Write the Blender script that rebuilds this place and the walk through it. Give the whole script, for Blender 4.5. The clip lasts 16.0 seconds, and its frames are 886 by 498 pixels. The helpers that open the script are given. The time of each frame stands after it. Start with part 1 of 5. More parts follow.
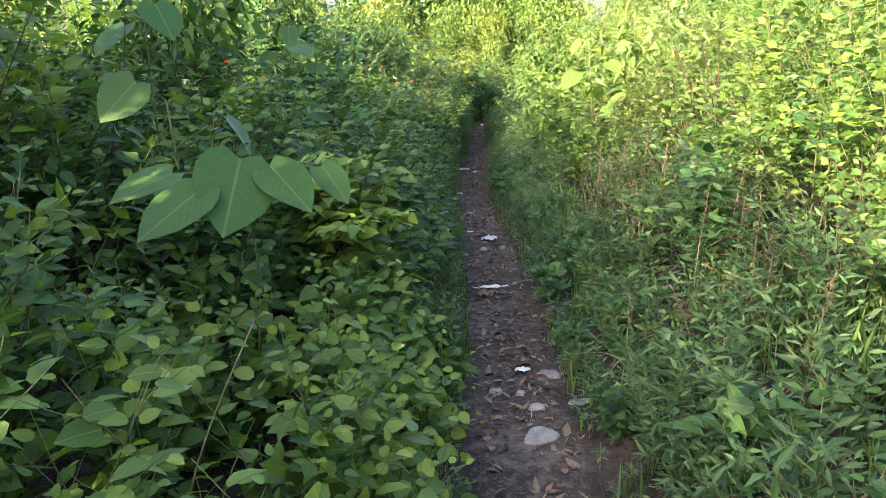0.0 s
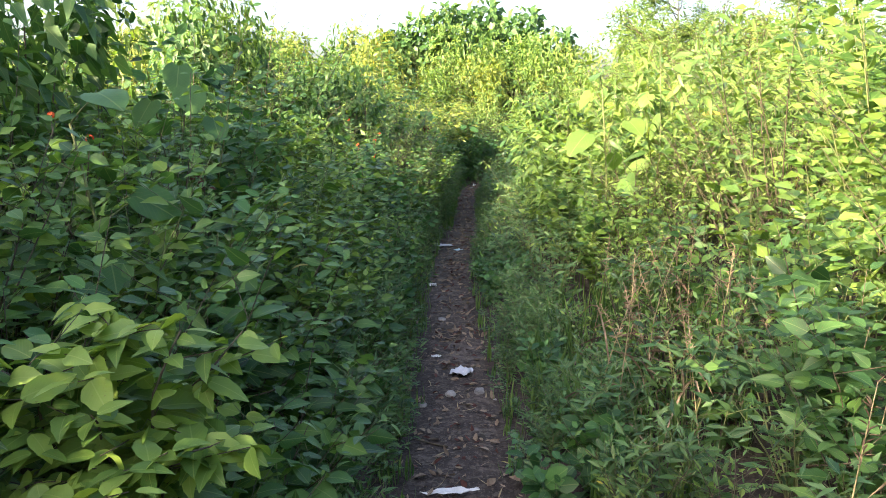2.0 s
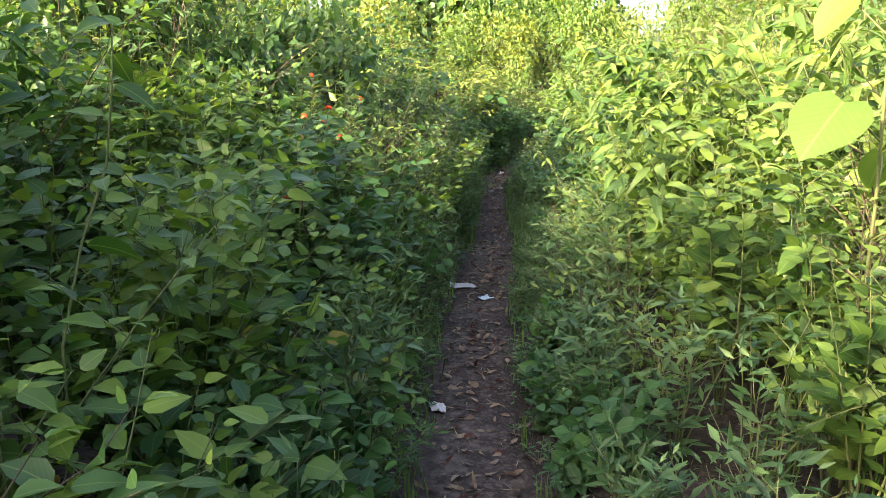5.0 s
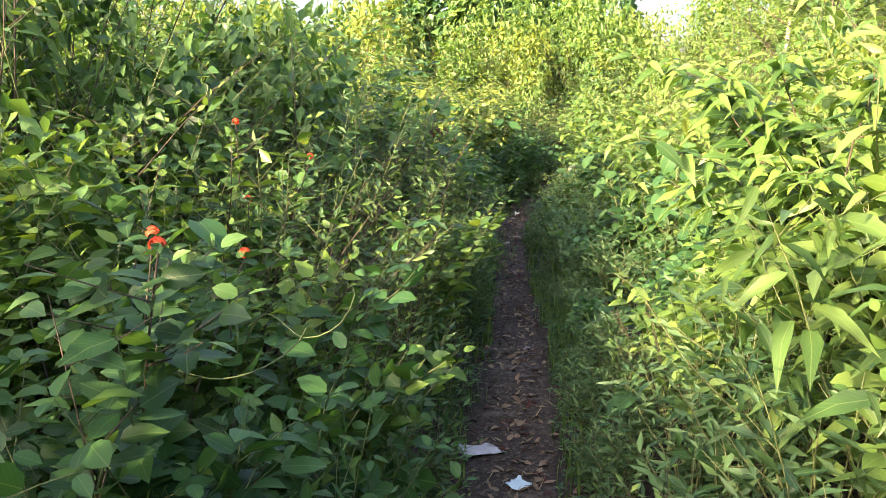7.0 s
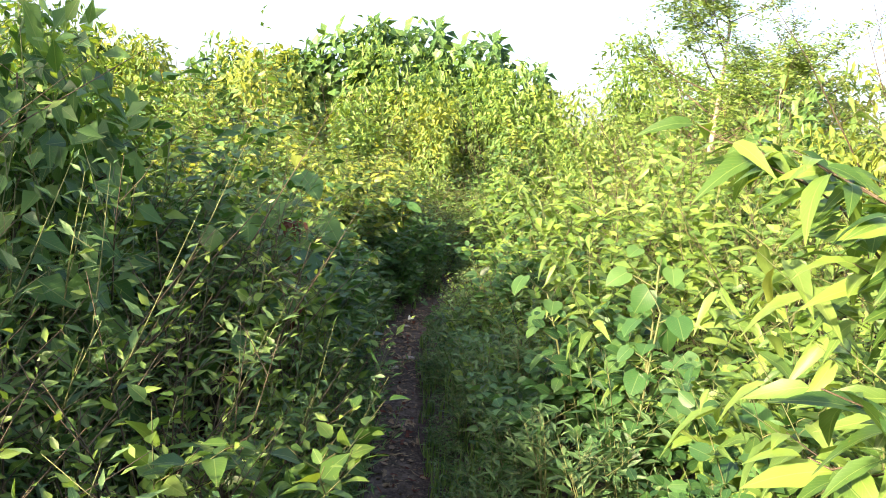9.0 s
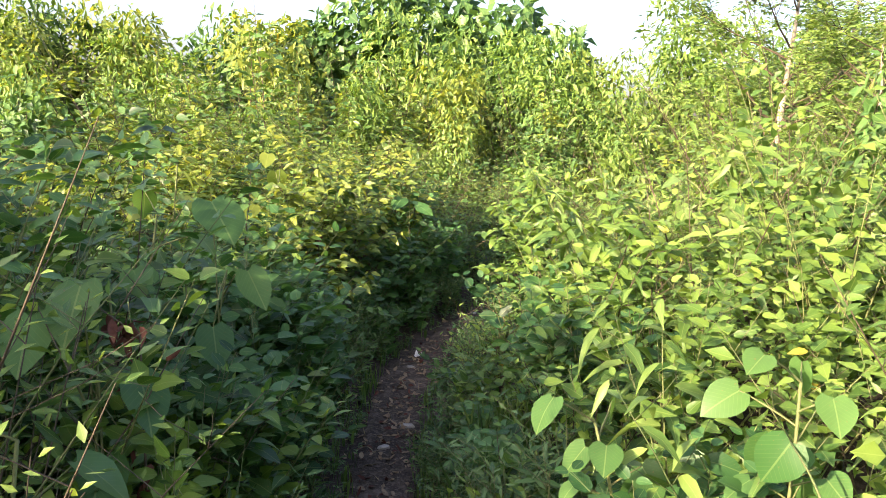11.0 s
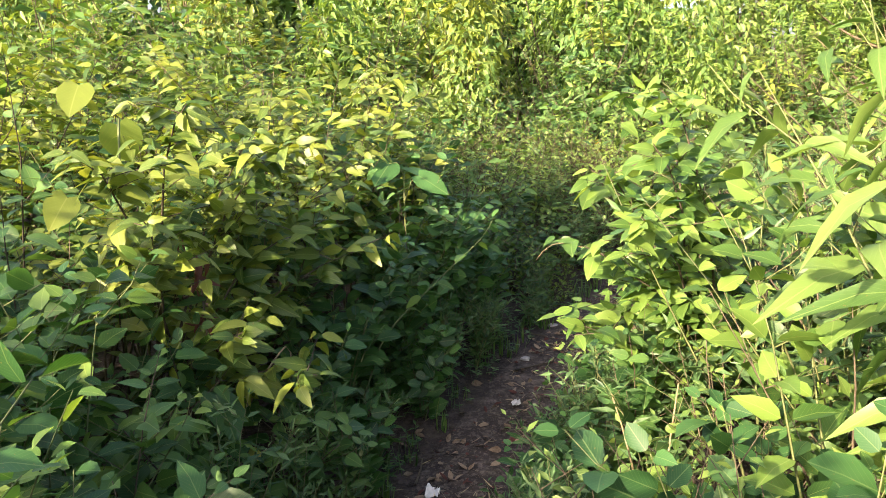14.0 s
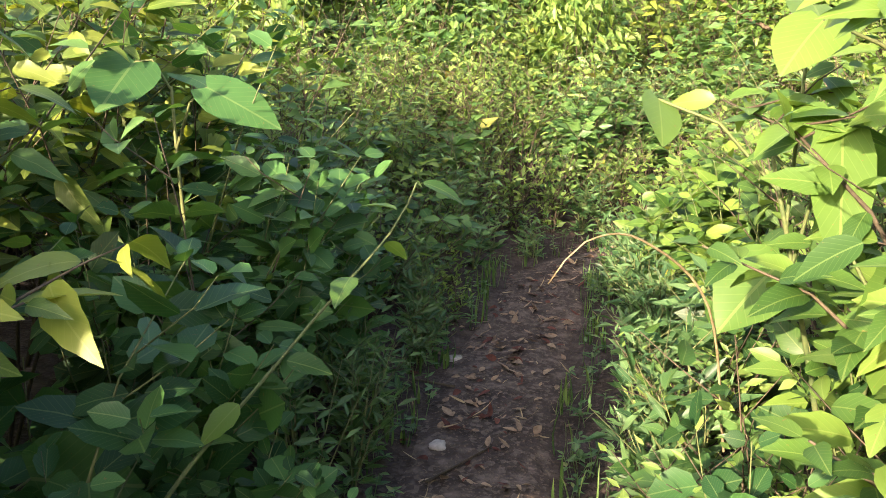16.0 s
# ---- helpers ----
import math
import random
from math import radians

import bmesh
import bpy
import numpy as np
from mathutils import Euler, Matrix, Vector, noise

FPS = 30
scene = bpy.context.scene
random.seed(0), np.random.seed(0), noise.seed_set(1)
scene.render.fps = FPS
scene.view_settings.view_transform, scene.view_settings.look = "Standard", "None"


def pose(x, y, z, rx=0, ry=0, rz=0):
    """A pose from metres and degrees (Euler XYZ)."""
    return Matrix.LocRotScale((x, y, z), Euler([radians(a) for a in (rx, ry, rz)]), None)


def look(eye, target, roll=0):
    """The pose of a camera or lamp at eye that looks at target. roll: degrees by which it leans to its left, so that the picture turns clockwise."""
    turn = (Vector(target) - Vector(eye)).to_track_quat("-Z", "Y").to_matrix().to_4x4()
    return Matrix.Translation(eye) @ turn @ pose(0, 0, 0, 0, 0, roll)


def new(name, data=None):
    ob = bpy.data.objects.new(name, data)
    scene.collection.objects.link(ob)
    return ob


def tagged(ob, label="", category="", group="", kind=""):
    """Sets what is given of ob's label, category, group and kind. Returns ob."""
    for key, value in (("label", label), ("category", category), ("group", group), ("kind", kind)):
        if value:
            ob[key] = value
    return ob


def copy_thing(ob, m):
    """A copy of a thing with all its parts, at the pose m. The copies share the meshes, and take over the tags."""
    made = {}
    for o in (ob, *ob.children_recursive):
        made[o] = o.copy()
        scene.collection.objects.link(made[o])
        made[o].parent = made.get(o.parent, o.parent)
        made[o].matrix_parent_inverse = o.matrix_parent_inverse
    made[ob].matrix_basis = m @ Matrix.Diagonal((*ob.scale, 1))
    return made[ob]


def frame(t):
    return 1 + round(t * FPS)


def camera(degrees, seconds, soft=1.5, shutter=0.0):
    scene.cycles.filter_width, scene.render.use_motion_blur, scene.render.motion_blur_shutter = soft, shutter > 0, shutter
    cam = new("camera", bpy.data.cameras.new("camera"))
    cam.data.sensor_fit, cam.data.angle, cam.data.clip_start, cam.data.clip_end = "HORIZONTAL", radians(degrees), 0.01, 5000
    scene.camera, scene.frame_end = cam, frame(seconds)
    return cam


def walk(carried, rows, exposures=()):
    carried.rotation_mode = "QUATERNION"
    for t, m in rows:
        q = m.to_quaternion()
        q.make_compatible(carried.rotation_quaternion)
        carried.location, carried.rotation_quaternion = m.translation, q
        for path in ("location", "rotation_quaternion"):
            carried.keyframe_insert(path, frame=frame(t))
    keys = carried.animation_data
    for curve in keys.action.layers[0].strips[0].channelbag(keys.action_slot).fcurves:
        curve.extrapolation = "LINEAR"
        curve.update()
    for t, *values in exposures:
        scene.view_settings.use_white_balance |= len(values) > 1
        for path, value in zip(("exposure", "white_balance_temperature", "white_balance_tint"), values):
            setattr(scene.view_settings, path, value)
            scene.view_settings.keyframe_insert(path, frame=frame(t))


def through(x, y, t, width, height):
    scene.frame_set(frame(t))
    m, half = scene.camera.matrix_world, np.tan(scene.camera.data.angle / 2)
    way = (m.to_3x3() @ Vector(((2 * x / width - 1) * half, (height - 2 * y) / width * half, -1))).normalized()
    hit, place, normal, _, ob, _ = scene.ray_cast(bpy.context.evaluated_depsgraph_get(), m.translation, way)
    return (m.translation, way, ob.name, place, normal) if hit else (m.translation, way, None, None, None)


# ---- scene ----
cam = camera(57.7, 16.0, soft=0.5)
PATH = [
    (0, (0.157, 1.292, 1.576), (0.179, 3.241, 1.129), -0.8),
    (0.5, (0.256, 1.961, 1.602), (0.285, 3.91, 1.156), -1.4),
    (1, (0.262, 2.602, 1.59), (0.301, 4.567, 1.221), -1.5),
    (1.5, (0.392, 3.108, 1.611), (0.505, 5.08, 1.298), -1.3),
    (2, (0.479, 3.566, 1.617), (0.504, 5.539, 1.29), 0.1),
    (2.5, (0.468, 4.177, 1.511), (0.457, 6.149, 1.18), -0.2),
    (3, (0.527, 4.864, 1.501), (0.518, 6.836, 1.165), -1.6),
    (3.5, (0.468, 5.503, 1.498), (0.463, 7.468, 1.123), 1.9),
    (3.7, (0.431, 5.756, 1.482), (0.473, 7.721, 1.109), 2.7),
    (5.8, (0.537, 8.609, 1.483), (0.49, 10.559, 1.042), 1.1),
    (6, (0.502, 8.848, 1.499), (0.452, 10.793, 1.035), 1.2),
    (6.5, (0.509, 9.342, 1.579), (0.461, 11.283, 1.099), -0.2),
    (7, (0.515, 9.872, 1.656), (0.485, 11.839, 1.297), -0.3),
    (7.5, (0.529, 10.407, 1.71), (0.655, 12.375, 1.381), -0.5),
    (8, (0.655, 11.015, 1.659), (0.827, 12.988, 1.382), -0.4),
    (8.5, (0.68, 11.626, 1.667), (0.901, 13.604, 1.472), 2.1),
    (8.7, (0.662, 11.874, 1.688), (0.899, 13.852, 1.506), 3.8),
    (10.8, (1.092, 13.848, 1.977), (1.228, 15.827, 1.722), 2.4),
    (11, (1.104, 14.083, 1.972), (1.233, 16.062, 1.711), 2.4),
    (11.5, (1.195, 14.673, 1.925), (1.321, 16.651, 1.659), 1.9),
    (12, (1.227, 15.311, 1.901), (1.284, 17.292, 1.632), 1.7),
    (12.5, (1.255, 15.92, 1.897), (1.436, 17.894, 1.633), 2.7),
    (13, (1.239, 16.544, 1.855), (1.379, 18.521, 1.582), 2.4),
    (13.5, (1.223, 17.171, 1.832), (1.341, 19.149, 1.563), 0.9),
    (14, (1.246, 17.768, 1.782), (1.355, 19.729, 1.403), -0.3),
    (14.5, (1.147, 18.403, 1.544), (1.264, 20.349, 1.094), -5.8),
    (15, (1.159, 18.976, 1.443), (1.366, 20.92, 1.021), -4.8),
    (15.5, (1.188, 19.549, 1.413), (1.511, 21.476, 0.986), -1.4),
    (16, (1.268, 20.165, 1.412), (1.889, 22.008, 0.944), -0.2),
]
walk(cam, [(t, look(eye, target, roll)) for t, eye, target, roll in PATH], [(0.0, 2.62, 6250.0, 17.0), (3.6, 2.52, 6350.0, 17.0), (6.0, 2.62, 6550.0, 22.0), (8.6, 2.42, 6550.0, 19.0), (11.0, 2.24, 6450.0, 22.0), (13.0, 2.32, 6450.0, 22.0), (16.0, 2.34, 6400.0, 21.0)])

# ---- world, sun and exposure ----
SUN_ELEVATION, SUN_AZIMUTH = 21.0, -129.0      # degrees; azimuth from +y, clockwise seen from above
world = bpy.data.worlds.new("sky")
scene.world = world
world.use_nodes = True
sky = world.node_tree.nodes.new("ShaderNodeTexSky")
sky.sky_type = "NISHITA"
sky.sun_disc = False
sky.sun_elevation = radians(SUN_ELEVATION)
sky.sun_rotation = radians(SUN_AZIMUTH)
sky.dust_density = 6.0
world.node_tree.links.new(sky.outputs[0], world.node_tree.nodes["Background"].inputs[0])
world.node_tree.nodes["Background"].inputs[1].default_value = 0.14
sun = new("sun", bpy.data.lights.new("sun", "SUN"))
sun.data.energy = 4.5
sun.data.angle = radians(0.6)
sun.data.color = (1.0, 0.80, 0.54)
_az, _el = radians(SUN_AZIMUTH), radians(SUN_ELEVATION)
sun.matrix_world = look((math.sin(_az) * math.cos(_el) * 60, math.cos(_az) * math.cos(_el) * 60, math.sin(_el) * 60), (0, 0, 0))


# ---- materials ----
def nodes_of(name):
    m = bpy.data.materials.new(name)
    m.use_nodes = True
    nt = m.node_tree
    nt.nodes.clear()
    return m, nt, nt.nodes.new("ShaderNodeOutputMaterial")


def link(nt, a, b):
    nt.links.new(a, b)


def math_node(nt, op, a, b=None, clamp=False):
    n = nt.nodes.new("ShaderNodeMath")
    n.operation, n.use_clamp = op, clamp
    for i, v in enumerate((a, b)):
        if v is None:
            continue
        if isinstance(v, (int, float)):
            n.inputs[i].default_value = v
        else:
            nt.links.new(v, n.inputs[i])
    return n.outputs[0]


def ramp(nt, fac, stops):
    n = nt.nodes.new("ShaderNodeValToRGB")
    el = n.color_ramp.elements
    while len(el) > 1:
        el.remove(el[-1])
    el[0].position, el[0].color = stops[0][0], (*stops[0][1], 1)
    for p, c in stops[1:]:
        e = el.new(p)
        e.color = (*c, 1)
    nt.links.new(fac, n.inputs[0])
    return n.outputs[0]


def mixed(nt, fac, a, b, blend="MIX"):
    n = nt.nodes.new("ShaderNodeMix")
    n.data_type, n.blend_type = "RGBA", blend
    for i, v in ((0, fac), (6, a), (7, b)):
        if isinstance(v, (int, float)):
            n.inputs[i].default_value = v
        elif isinstance(v, tuple):
            n.inputs[i].default_value = (*v, 1)
        else:
            nt.links.new(v, n.inputs[i])
    return n.outputs[2]


def noise_tex(nt, scale, detail=3.0, coords=None):
    n = nt.nodes.new("ShaderNodeTexNoise")
    n.inputs["Scale"].default_value, n.inputs["Detail"].default_value = scale, detail
    if coords is not None:
        nt.links.new(coords, n.inputs["Vector"])
    return n.outputs["Fac"]


def leaf_material(name, dark, mid, light, yellow, through=0.36, rough=0.34, veins=9.0):
    """A leaf: each blade has its own green, a pale midrib and side veins, some blades turn yellow; light shines through it."""
    dark, mid, light, yellow = (tuple(k * q * w for q, w in zip(c, (0.95, 1.02, 0.78))) for k, c in ((0.55, dark), (0.66, mid), (0.8, light), (0.8, yellow)))
    m, nt, out = nodes_of(name)
    geo = nt.nodes.new("ShaderNodeNewGeometry")
    info = nt.nodes.new("ShaderNodeObjectInfo")
    uv = nt.nodes.new("ShaderNodeUVMap")
    sep = nt.nodes.new("ShaderNodeSeparateXYZ")
    link(nt, uv.outputs[0], sep.inputs[0])
    u, v = sep.outputs[0], sep.outputs[1]
    side = math_node(nt, "ABSOLUTE", math_node(nt, "SUBTRACT", u, 0.5))
    island = geo.outputs["Random Per Island"]
    tone = math_node(nt, "ADD", math_node(nt, "MULTIPLY", island, 0.75), math_node(nt, "MULTIPLY", info.outputs["Random"], 0.25))
    col = ramp(nt, tone, [(0.12, dark), (0.42, mid), (0.8, light), (0.965, light), (0.985, yellow)])
    tex = nt.nodes.new("ShaderNodeTexCoord")
    blot = noise_tex(nt, 22.0, 4.0, tex.outputs["Object"])
    col = mixed(nt, math_node(nt, "MULTIPLY", blot, 0.55), col, mixed(nt, 0.6, col, dark))
    spot = math_node(nt, "GREATER_THAN", noise_tex(nt, 130.0, 2.0, tex.outputs["Object"]), 0.71)
    col = mixed(nt, math_node(nt, "MULTIPLY", spot, 0.5), col, (0.16, 0.11, 0.035))
    rib = math_node(nt, "LESS_THAN", side, 0.02)
    wave = math_node(nt, "SINE", math_node(nt, "MULTIPLY", math_node(nt, "SUBTRACT", v, math_node(nt, "MULTIPLY", side, 0.75)), veins * 6.283))
    vein = math_node(nt, "MAXIMUM", rib, math_node(nt, "MULTIPLY", math_node(nt, "GREATER_THAN", wave, 0.93), 0.3))
    col = mixed(nt, math_node(nt, "MULTIPLY", vein, 0.26), col, mixed(nt, 0.5, light, (0.42, 0.46, 0.2)))
    bump = nt.nodes.new("ShaderNodeBump")
    bump.inputs["Strength"].default_value, bump.inputs["Distance"].default_value = 0.35, 0.0012
    link(nt, math_node(nt, "ADD", math_node(nt, "MULTIPLY", wave, 0.06), math_node(nt, "MULTIPLY", blot, 1.2)), bump.inputs["Height"])
    p = nt.nodes.new("ShaderNodeBsdfPrincipled")
    link(nt, col, p.inputs["Base Color"])
    link(nt, bump.outputs[0], p.inputs["Normal"])
    link(nt, math_node(nt, "ADD", rough, math_node(nt, "MULTIPLY", blot, 0.2)), p.inputs["Roughness"])
    p.inputs["Specular IOR Level"].default_value = 0.32
    t = nt.nodes.new("ShaderNodeBsdfTranslucent")
    link(nt, mixed(nt, 1.0, col, (1.7, 1.55, 0.6), "MULTIPLY"), t.inputs["Color"])
    mix = nt.nodes.new("ShaderNodeMixShader")
    mix.inputs[0].default_value = through
    link(nt, p.outputs[0], mix.inputs[1])
    link(nt, t.outputs[0], mix.inputs[2])
    link(nt, mix.outputs[0], out.inputs[0])
    return m


def plain_material(name, a, b, scale, rough=0.85, fine=0.4, spec=0.25, bump_at=0.004, through=0.0):
    """A rough surface between two colours, mottled at two sizes."""
    m, nt, out = nodes_of(name)
    tex = nt.nodes.new("ShaderNodeTexCoord")
    info = nt.nodes.new("ShaderNodeObjectInfo")
    n1 = noise_tex(nt, scale, 4.0, tex.outputs["Object"])
    n2 = noise_tex(nt, scale * 9, 3.0, tex.outputs["Object"])
    f = math_node(nt, "ADD", math_node(nt, "MULTIPLY", n1, 1 - fine), math_node(nt, "MULTIPLY", n2, fine))
    f = math_node(nt, "ADD", f, math_node(nt, "MULTIPLY", math_node(nt, "SUBTRACT", info.outputs["Random"], 0.5), 0.25))
    col = ramp(nt, f, [(0.3, a), (0.7, b)])
    bump = nt.nodes.new("ShaderNodeBump")
    bump.inputs["Strength"].default_value, bump.inputs["Distance"].default_value = 0.7, bump_at
    link(nt, f, bump.inputs["Height"])
    p = nt.nodes.new("ShaderNodeBsdfPrincipled")
    link(nt, col, p.inputs["Base Color"])
    link(nt, bump.outputs[0], p.inputs["Normal"])
    p.inputs["Roughness"].default_value, p.inputs["Specular IOR Level"].default_value = rough, spec
    if through:
        t = nt.nodes.new("ShaderNodeBsdfTranslucent")
        link(nt, col, t.inputs["Color"])
        mix = nt.nodes.new("ShaderNodeMixShader")
        mix.inputs[0].default_value = through
        link(nt, p.outputs[0], mix.inputs[1])
        link(nt, t.outputs[0], mix.inputs[2])
        link(nt, mix.outputs[0], out.inputs[0])
    else:
        link(nt, p.outputs[0], out.inputs[0])
    return m


def soil_material(name, dark, mid, pale, crumbs):
    """Bare trodden earth: damp and dry stretches, crumbs, grit and rotting bits."""
    m, nt, out = nodes_of(name)
    tex = nt.nodes.new("ShaderNodeTexCoord")
    n1 = noise_tex(nt, 1.3, 4.0, tex.outputs["Object"])
    n2 = noise_tex(nt, 14.0, 5.0, tex.outputs["Object"])
    n3 = noise_tex(nt, 85.0, 3.0, tex.outputs["Object"])
    vor = nt.nodes.new("ShaderNodeTexVoronoi")
    vor.inputs["Scale"].default_value = 55.0
    link(nt, tex.outputs["Object"], vor.inputs["Vector"])
    col = ramp(nt, math_node(nt, "ADD", math_node(nt, "MULTIPLY", n1, 0.5), math_node(nt, "MULTIPLY", n2, 0.5)), [(0.34, dark), (0.52, mid), (0.68, pale)])
    bit = math_node(nt, "GREATER_THAN", n3, 0.6)
    col = mixed(nt, math_node(nt, "MULTIPLY", bit, 0.55), col, crumbs)
    sepc = nt.nodes.new("ShaderNodeSeparateColor")
    link(nt, vor.outputs["Color"], sepc.inputs[0])
    col = mixed(nt, math_node(nt, "MULTIPLY", math_node(nt, "GREATER_THAN", sepc.outputs[0], 0.8), 0.4), col, pale)
    bump = nt.nodes.new("ShaderNodeBump")
    bump.inputs["Strength"].default_value, bump.inputs["Distance"].default_value = 1.0, 0.012
    h = math_node(nt, "ADD", math_node(nt, "MULTIPLY", n2, 1.0), math_node(nt, "MULTIPLY", vor.outputs["Distance"], 0.5))
    link(nt, math_node(nt, "ADD", h, math_node(nt, "MULTIPLY", n3, 0.5)), bump.inputs["Height"])
    p = nt.nodes.new("ShaderNodeBsdfPrincipled")
    link(nt, col, p.inputs["Base Color"])
    link(nt, bump.outputs[0], p.inputs["Normal"])
    p.inputs["Roughness"].default_value, p.inputs["Specular IOR Level"].default_value = 0.9, 0.2
    link(nt, p.outputs[0], out.inputs[0])
    return m


LEAF = {
    "lime": leaf_material("lime_leaf", (0.051, 0.132, 0.032), (0.120, 0.230, 0.052), (0.216, 0.322, 0.070), (0.476, 0.380, 0.070)),
    "mid": leaf_material("green_leaf", (0.032, 0.098, 0.037), (0.074, 0.178, 0.057), (0.136, 0.253, 0.081), (0.454, 0.345, 0.070)),
    "narrow": leaf_material("herb_leaf", (0.034, 0.098, 0.049), (0.079, 0.178, 0.078), (0.148, 0.253, 0.122), (0.341, 0.276, 0.132), veins=5.0),
    "pale": leaf_material("pale_leaf", (0.085, 0.184, 0.049), (0.159, 0.265, 0.070), (0.249, 0.345, 0.101), (0.511, 0.437, 0.111)),
    "young": leaf_material("young_leaf", (0.115, 0.225, 0.06), (0.21, 0.33, 0.08), (0.31, 0.41, 0.1), (0.55, 0.42, 0.09)),
    "blue": leaf_material("blue_green_leaf", (0.027, 0.095, 0.036), (0.055, 0.155, 0.052), (0.092, 0.215, 0.072), (0.208, 0.230, 0.075), rough=0.36),
    "yellowing": leaf_material("yellowing_leaf", (0.079, 0.161, 0.039), (0.170, 0.241, 0.052), (0.284, 0.322, 0.060), (0.568, 0.380, 0.049)),
    "grass": leaf_material("grass_blade", (0.046, 0.115, 0.040), (0.096, 0.196, 0.061), (0.170, 0.265, 0.090), (0.363, 0.310, 0.173), veins=0.0),
    "dry": plain_material("dry_leaf", (0.11, 0.07, 0.042), (0.32, 0.245, 0.16), 9.0, 0.8, through=0.15),
    "rust": plain_material("rusty_dead_leaf", (0.06, 0.022, 0.016), (0.17, 0.065, 0.04), 9.0, 0.8, through=0.2),
}
M_STEM = plain_material("green_stem", (0.06, 0.09, 0.03), (0.15, 0.16, 0.06), 14.0, 0.7)
M_WOOD = plain_material("brown_stem", (0.036, 0.028, 0.018), (0.10, 0.08, 0.05), 14.0, 0.85)
M_STRAW = plain_material("straw", (0.13, 0.10, 0.05), (0.30, 0.24, 0.13), 18.0, 0.8)
M_BARK = plain_material("tree_bark", (0.12, 0.10, 0.075), (0.34, 0.30, 0.24), 5.0, 0.9, bump_at=0.02)
M_FLOWER = plain_material("red_flower", (0.75, 0.06, 0.03), (0.9, 0.20, 0.05), 40.0, 0.55, through=0.3)
M_SOIL = soil_material("bare_earth", (0.018, 0.0135, 0.011), (0.04, 0.029, 0.023), (0.09, 0.07, 0.058), (0.085, 0.065, 0.04))
M_TRAIL = soil_material("trodden_earth", (0.024, 0.018, 0.0145), (0.052, 0.039, 0.031), (0.15, 0.122, 0.1), (0.14, 0.105, 0.074))
M_STONE = plain_material("grey_stone", (0.13, 0.12, 0.11), (0.34, 0.32, 0.29), 12.0, 0.8)
M_FILM = plain_material("dull_plastic_film", (0.30, 0.30, 0.31), (0.52, 0.52, 0.53), 16.0, 0.35, spec=0.5)
M_PAPER = plain_material("dirty_white_paper", (0.50, 0.48, 0.44), (0.74, 0.72, 0.67), 14.0, 0.75)
M_BLUE = plain_material("pale_blue_plastic", (0.42, 0.55, 0.60), (0.60, 0.74, 0.78), 12.0, 0.4, spec=0.5)

# ---- the lie of the land ----
TRAIL = [(0.60, -9.0, 0.28), (0.55, 0.0, 0.30), (0.53, 4.0, 0.29), (0.56, 5.4, 0.26), (0.62, 8.0, 0.25), (0.64, 10.4, 0.22), (0.70, 12.4, 0.22),
         (0.80, 13.5, 0.24), (0.95, 15.4, 0.20), (1.05, 17.4, 0.18), (1.13, 19.0, 0.21), (1.25, 20.2, 0.24), (1.49, 21.0, 0.25), (1.87, 21.8, 0.26),
         (2.32, 22.7, 0.27), (2.8, 23.4, 0.26), (3.25, 24.05, 0.22), (4.2, 24.3, 0.22), (6.0, 24.2, 0.22), (9.0, 24.4, 0.22)]


def smooth_line(rows, step=0.1):
    """Catmull-Rom through the rows, at even steps."""
    p = np.array(rows, float)
    p = np.vstack([2 * p[0] - p[1], p, 2 * p[-1] - p[-2]])
    out = []
    for i in range(1, len(p) - 2):
        n = max(2, int(np.linalg.norm(p[i + 1, :2] - p[i, :2]) / step))
        for s in np.arange(n) / n:
            out.append(0.5 * (2 * p[i] + (p[i + 1] - p[i - 1]) * s + (2 * p[i - 1] - 5 * p[i] + 4 * p[i + 1] - p[i + 2]) * s**2
                              + (3 * p[i] - p[i - 1] - 3 * p[i + 1] + p[i + 2]) * s**3))
    out.append(p[-2])
    return np.array(out)


LINE = smooth_line(TRAIL)
HEAD = np.gradient(LINE[:, :2], axis=0)
HEAD /= np.linalg.norm(HEAD, axis=1)[:, None]


def trail_at(x, y):
    """Distance to the trail's edge (negative on the trail), +1 to the right of it or -1 to the left, and the trail's y there."""
    d2 = (LINE[:, 0] - x) ** 2 + (LINE[:, 1] - y) ** 2
    i = int(d2.argmin())
    off = np.array([x, y]) - LINE[i, :2]
    side = 1.0 if HEAD[i, 0] * off[1] - HEAD[i, 1] * off[0] < 0 else -1.0
    return math.sqrt(d2[i]) - LINE[i, 2], side, LINE[i, 1]


def ground_z(x, y):
    base = float(np.interp(y, [-10, 15.5, 18.5, 21.0, 22.0, 24.0, 28.0, 36.0, 60.0], [0.0, 0.0, 0.04, 0.11, 0.17, 0.23, 0.35, 0.9, 1.5]))
    if abs(x) > 60 or y > 90 or y < -60:
        return base
    d, _, _ = trail_at(x, y)
    bank = 0.10 * min(max(d / 0.5, 0.0), 1.0) + 0.05 * min(max((d - 0.5) / 3, 0.0), 1.0)
    rough = 0.035 * noise.noise((x * 1.1, y * 1.1, 0.0)) + 0.02 * noise.noise((x * 4.0, y * 4.0, 3.0))
    return base + bank + rough * (0.5 if d < 0 else 1.0)


